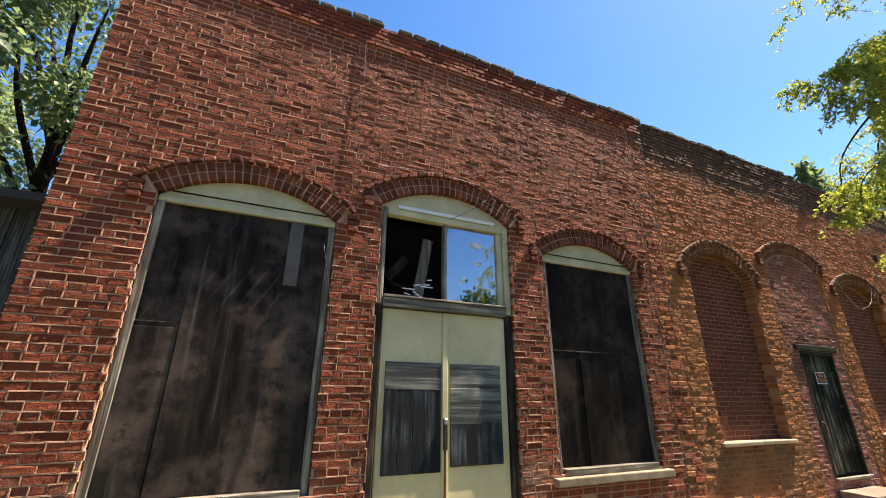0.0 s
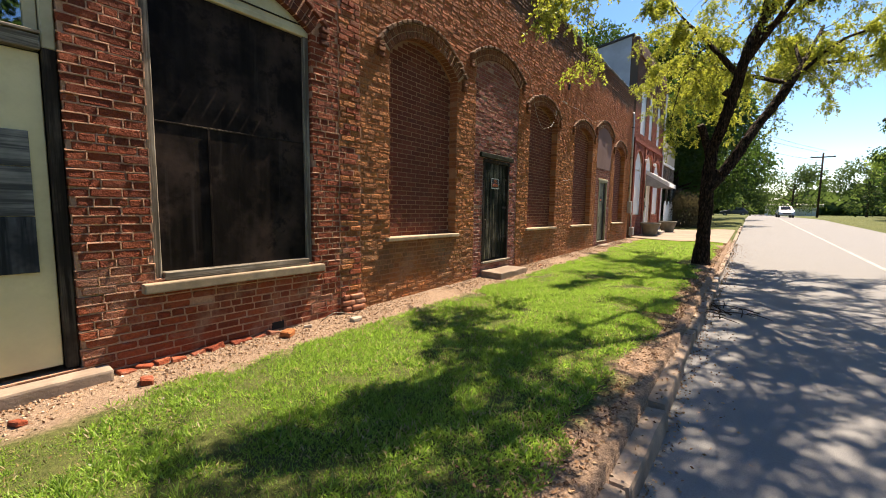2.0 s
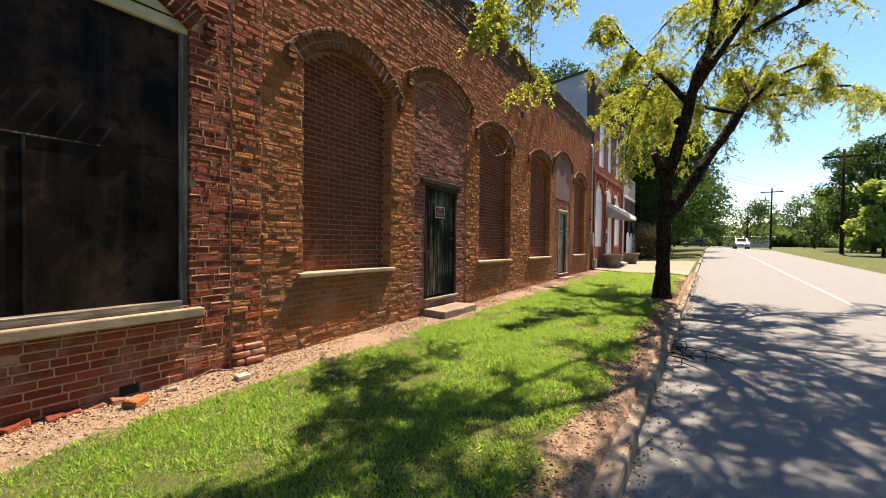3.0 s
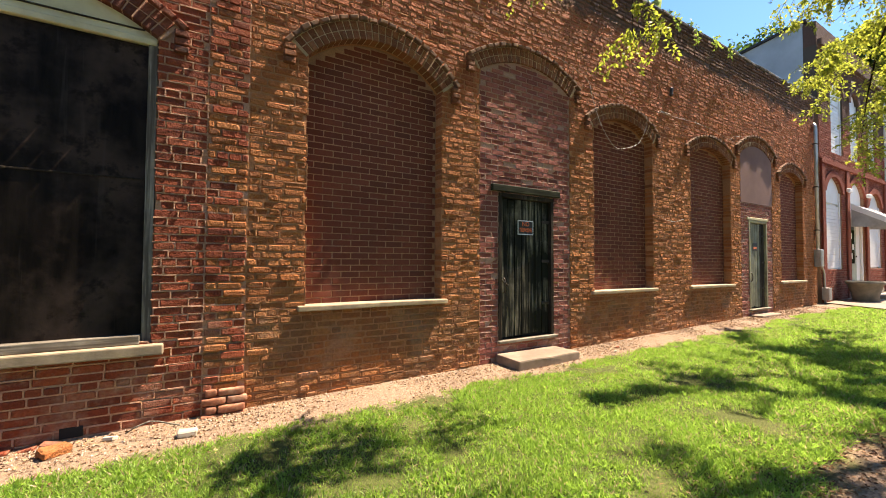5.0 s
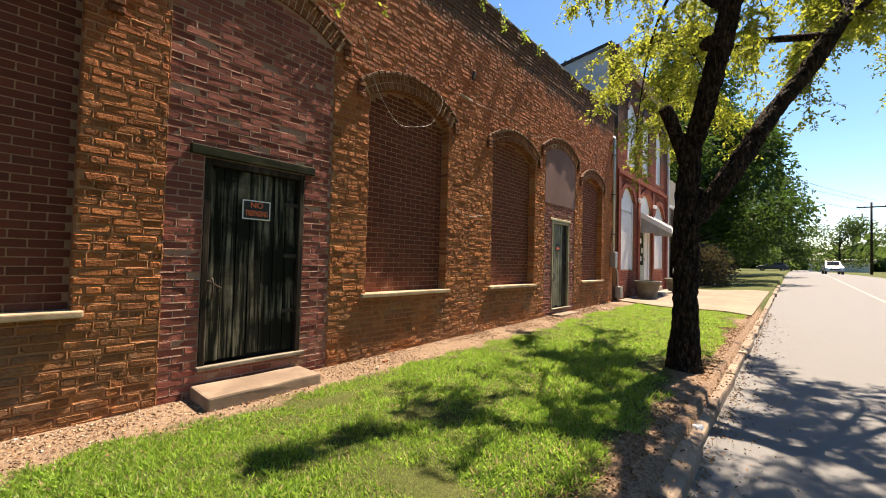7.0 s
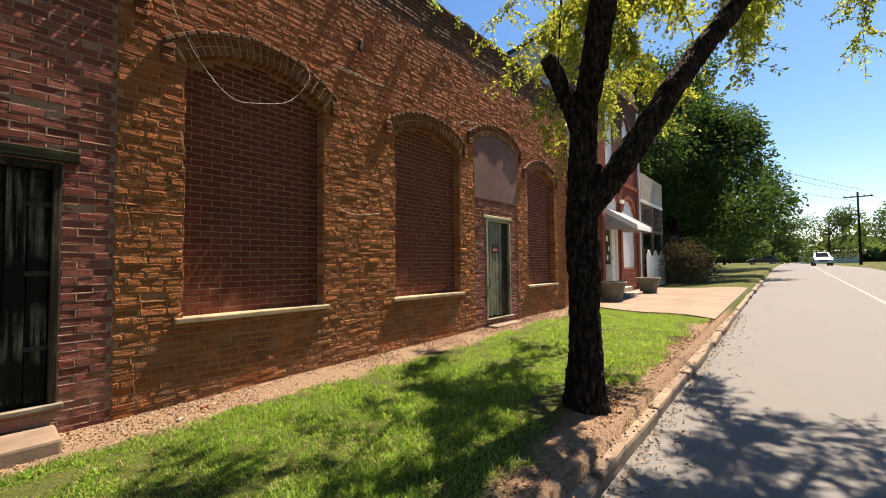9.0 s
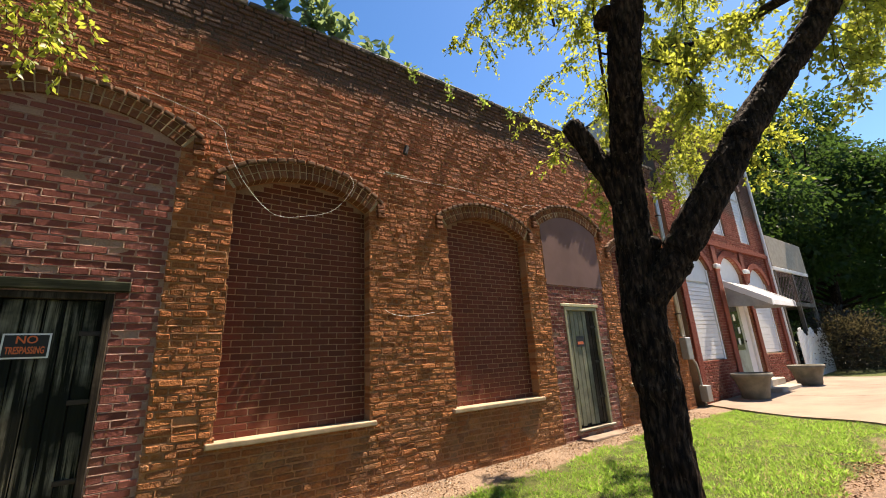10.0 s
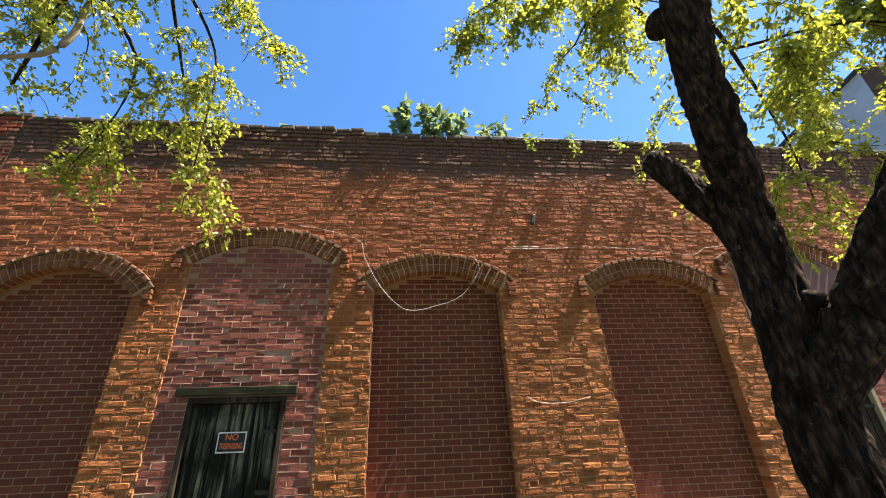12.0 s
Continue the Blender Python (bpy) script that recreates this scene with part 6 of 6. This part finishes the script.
def parked_car(x, y, heading, paint, label, scale=1.0):
    car = tagged(new("car"), label, "car", group="cars")
    prof = [(-2.25, .45), (-2.2, .9), (-1.95, 1.02), (-1.5, 1.55), (-.9, 1.68), (.3, 1.66), (1.0, 1.12), (1.9, .98), (2.2, .8), (2.25, .42)]
    bm = bmesh.new()
    rows = []
    for yy, s in ((-.86, .93), (-.8, 1.0), (.8, 1.0), (.86, .93)):
        rows.append([bm.verts.new((px, yy * (1 - .18 * max(0, pz - 1.0) / .68), .42 + (pz - .42) * s)) for px, pz in prof])
    for a, b in zip(rows, rows[1:]):
        for i in range(len(prof) - 1):
            bm.faces.new((a[i], a[i + 1], b[i + 1], b[i]))
    bm.faces.new(rows[0])
    bm.faces.new(rows[-1][::-1])
    part("body", bm, paint, car)
    for nm, pts in (("windscreen", [(1.02, -.62, 1.15), (1.02, .62, 1.15), (.36, .56, 1.64), (.36, -.56, 1.64)]), ("rear_window", [(-2.0, .6, 1.08), (-2.0, -.6, 1.08), (-1.56, -.56, 1.55), (-1.56, .56, 1.55)])):
        bm = bmesh.new()
        bm.faces.new([bm.verts.new(p) for p in pts])
        bmesh.ops.solidify(bm, geom=bm.faces[:], thickness=-.02)
        part(nm, bm, CAR_GLASS, car)
    for s in (-1, 1):
        part("side_window", box(-1.4, .45, s * .735, s * .79, 1.12, 1.5, .02), CAR_GLASS, car)
        part("headlight", box(2.1, 2.24, s * .5, s * .8, .72, .86, .02), WHITE, car)
        for wx in (-1.4, 1.4):
            v, f = tube([(wx, s * .66, .33, .33), (wx, s * .88, .33, .33)], 16)
            wh = obj("tyre", v, f, RUBBER, car)
            v, f = tube([(wx, s * .86, .33, .2), (wx, s * .89, .33, .2)], 12)
            obj("rim", v, f, METAL, wh)
    part("grille", box(2.2, 2.26, -.45, .45, .55, .74, .01), RUBBER, car)
    part("bumper", box(2.15, 2.3, -.82, .82, .36, .52, .03), paint, car)
    car.matrix_basis = pose(x, y, ground_z(x) - .1, 0, 0, heading) @ Matrix.Scale(scale, 4)
    return car


parked_car(80, -3.6, 183, CAR_PAINT, "silver estate car coming along the street")
parked_car(100, 3.0, 95, plain("dark car paint", (0.05, 0.06, 0.09), .3, .1, bump=0), "dark car far down the road")
_fh = tagged(new("far_house"), "low pale house far across the lawn", "house")
part("wall", box(118, 134, 14, 20, .4, 3.6), WHITE, _fh)
part("roof", box(117, 135, 13.5, 20.5, 3.6, 4.3, .2), METAL, _fh)
_fh = tagged(new("far_house"), "low white shed at the road's end", "house")
part("wall", box(150, 158, -14, -3, .4, 3.2), WHITE, _fh)
part("roof", box(149, 159, -15, -2, 3.2, 4.0, .2), METAL, _fh)

# far tree line round the horizon
_rng = np.random.default_rng(99)
_a = _rng.uniform(0, 6.28, 60000)
_rr = _rng.uniform(215, 260, 60000)
_hh = np.abs(_rng.normal(0, 1, 60000)) * 5.5 * (1 + .5 * np.sin(_a * 23) + .4 * np.sin(_a * 57)) + .5
_cs = np.stack([20 + _rr * np.cos(_a), _rr * np.sin(_a), _hh], 1)
tagged(leaf_mesh("far_woods", LEAF_FAR, None, _cs, _rng.normal(0, 1, (60000, 3)), 4.6, .8, _rng), "far band of green woods on the horizon", "woods", kind="stuff")

# ---- grass, gravel, litter ----
_rng = np.random.default_rng(12)


def grass_field(n, xa, xb, ya, yb, size, name, label, mat=GRASS, aspect=.15):
    x = _rng.uniform(xa, xb, n)
    y = _rng.uniform(ya, yb, n)
    jig = np.array([noise.noise(Vector((a * 1.7, b * 1.7, 3))) for a, b in zip(x, y)])
    patch = np.array([noise.noise(Vector((a * 3.7, b * 3.7, 9))) for a, b in zip(x, y)])
    ok = (y < 3.66 + .35 * jig) & (y > 1.08 + .38 * jig) & (patch > -.85 + .4 * _rng.normal(0, .4, n))
    ok &= x < 19.1 + (y - .95) * .52
    # worn ring round the trunk
    ok &= ((x - 13.24) ** 2 + (y - 1.1) ** 2) > (.55 + .3 * jig) ** 2
    x, y, patch = x[ok], y[ok], patch[ok]
    z = -.17 + .0165 * x + .09 * np.exp(-((y - 1.35) / .9) ** 2) - .01
    d = _rng.normal(0, .8, (len(x), 3))
    d[:, 2] = .75
    ob = leaf_mesh(name, mat, None, np.stack([x, y, z], 1), d, size * (1 + .7 * patch), aspect, _rng, .3)
    return tagged(ob, label, "grass", kind="stuff")


grass_field(290000, -2, 11.5, 1.0, 3.95, .043, "grass", "mown bright green lawn between wall and road")
grass_field(85000, 11.5, 21, 1.0, 3.95, .055, "grass_far", "mown lawn near the forecourt")

grass_field(30000, -2, 15, 1.0, 3.95, .03, "lawn_weeds", "low clover and broad-leaved weeds in the lawn", CLOVER, .8)


def grass_tufts(count, xa, xb):
    """Longer blades standing together in tufts, so that the sward is uneven."""
    cx, cy = _rng.uniform(xa, xb, count), _rng.uniform(1.15, 3.75, count)
    lush = np.array([noise.noise(Vector((a * 1.1, b * 1.1, 21))) for a, b in zip(cx, cy)])
    ok = (lush > -.1) & (((cx - 13.24) ** 2 + (cy - 1.1) ** 2) > .5)
    cx, cy = cx[ok], cy[ok]
    n = 16
    a = _rng.uniform(0, 6.283, (len(cx), n))
    r = np.abs(_rng.normal(0, .028, (len(cx), n)))
    x, y = (cx[:, None] + r * np.cos(a)).ravel(), (cy[:, None] + r * np.sin(a)).ravel()
    z = -.17 + .0165 * x + .09 * np.exp(-((y - 1.35) / .9) ** 2) - .008
    d = np.stack([np.cos(a).ravel() * .7, np.sin(a).ravel() * .7, np.full(x.size, .9)], 1)
    size = np.repeat(_rng.uniform(.032, .062, len(cx)), n)
    ob = leaf_mesh("grass_tufts", GRASS, None, np.stack([x, y, z], 1), d, size, .1, _rng, .5)
    return tagged(ob, "uneven tufts of longer grass in the lawn", "grass", kind="stuff")


grass_tufts(11000, -2, 14)
grass_field(42000, -2, 20, 1.0, 4.0, .05, "dry_grass", "scattered straw-coloured dry blades in the lawn", STRAW)

_n = 9000
_x = _rng.uniform(-1, 20, _n)
_y = 4.36 - np.abs(_rng.normal(0, .33, _n))
_v, _f = [], []
for _a, _b in zip(_x, _y):
    _s = abs(_rng.normal(0, .005)) + .003
    _z = lawn_z(_a, _b) + _s * .3
    _k = len(_v)
    _q = _rng.uniform(.6, 1.3, 6) * _s
    _v += [(_a + _q[0], _b, _z), (_a - _q[1], _b + .003, _z), (_a, _b + _q[2], _z), (_a, _b - _q[3], _z), (_a, _b, _z + _q[4] * .8), (_a, _b, _z - _q[5])]
    for _i, _j in ((0, 2), (2, 1), (1, 3), (3, 0)):
        _f += [(_k + _i, _k + _j, _k + 4), (_k + _j, _k + _i, _k + 5)]


def pebble_material():
    k = Nodes("mixed gravel")
    r = k.rnd()
    c = k.mix(k.ramp(r, 0, .5), (0.15, 0.085, 0.055), (0.36, 0.27, 0.19))
    c = k.mix(k.ramp(r, .75, 1), c, (0.48, 0.42, 0.35))
    return k.done(c, .9, k.bump(k.noise(150), .4, .003), spec=.2)


tagged(obj("gravel", _v, _f, pebble_material()), "small mixed gravel along the foot of the wall", "gravel", kind="stuff")


def litter_material():
    k = Nodes("dry leaf litter")
    r = k.rnd()
    c = k.mix(k.ramp(r, 0, .6), (0.09, 0.045, 0.025), (0.28, 0.16, 0.085))
    c = k.mix(k.ramp(r, .7, 1), c, (0.42, 0.29, 0.17))
    return k.done(c, .9, spec=.15)


_n = 24000
_x = _rng.uniform(-1, 22, _n)
_y = .95 + _rng.normal(0, .23, _n)
_x = np.concatenate([_x, 12.9 + _rng.normal(0, .7, 1800), _rng.uniform(0, 20, 900), _rng.uniform(-1, 20, 13000)])
_y = np.concatenate([_y, 1.0 + _rng.normal(0, .3, 1800), .55 - np.abs(_rng.normal(0, .2, 900)), 4.34 - np.abs(_rng.normal(0, .4, 13000))])
_z = np.array([(lawn_z(a, b) + .004 if b > KERB_Y - .06 else ground_z(a) - .108) for a, b in zip(_x, _y)])
_on = np.abs(_y - (KERB_Y - .06)) < .09
_z[_on] = np.array([ground_z(a) + .036 for a in _x[_on]])
_keep = (~_on | (_rng.random(len(_x)) < .25)) & ((_y > .62) | (_rng.random(len(_x)) < .3))
_d = _rng.normal(0, 1, (len(_x), 3)) * (1, 1, .18)
tagged(leaf_mesh("leaf_litter", litter_material(), None, np.stack([_x, _y, _z], 1)[_keep], _d[_keep], .026, .55, _rng, .1), "dry brown leaves and mulch along the kerb", "leaf litter", kind="stuff")
_pl = tagged(new("twig_pile"), "small heap of dry twigs lying on the road edge", "twigs")
for _i in range(14):
    _a = _rng.uniform(0, 6.28)
    _x0, _y0 = 9.5 + _rng.normal(0, .25), .45 + _rng.normal(0, .15)
    _zz = ground_z(9.5) - .1
    _v, _f = tube(smooth_path([(_x0, _y0, _zz + .01, .008), (_x0 + .25 * math.cos(_a), _y0 + .25 * math.sin(_a), _zz + .06, .006), (_x0 + .45 * math.cos(_a + .4), _y0 + .4 * math.sin(_a + .4), _zz + .03, .003)], .1), 5)
    obj("twig", _v, _f, BARK, _pl)
_bm = bmesh.new()
bmesh.ops.create_icosphere(_bm, subdivisions=2, radius=.035)
for _q in _bm.verts:
    _q.co = Vector((_q.co.x * 1.6, _q.co.y, _q.co.z * .45)) + Vector(noise.noise_vector(_q.co * 20)) * .02
_cup = tagged(part("crumpled_wrapper", _bm, WHITE), "crumpled white wrapper lying by the kerb", "litter")
_cup.location = (11.6, .75, ground_z(11.6) + .05)

# ---- single bricks of the facade, last ----
_kit = brick_kit(BRICK_TAN, 1.1, 12, .007)
for _b in FACADE_SINGLE:
    piece(_kit, *_b, wall_front, RNG)
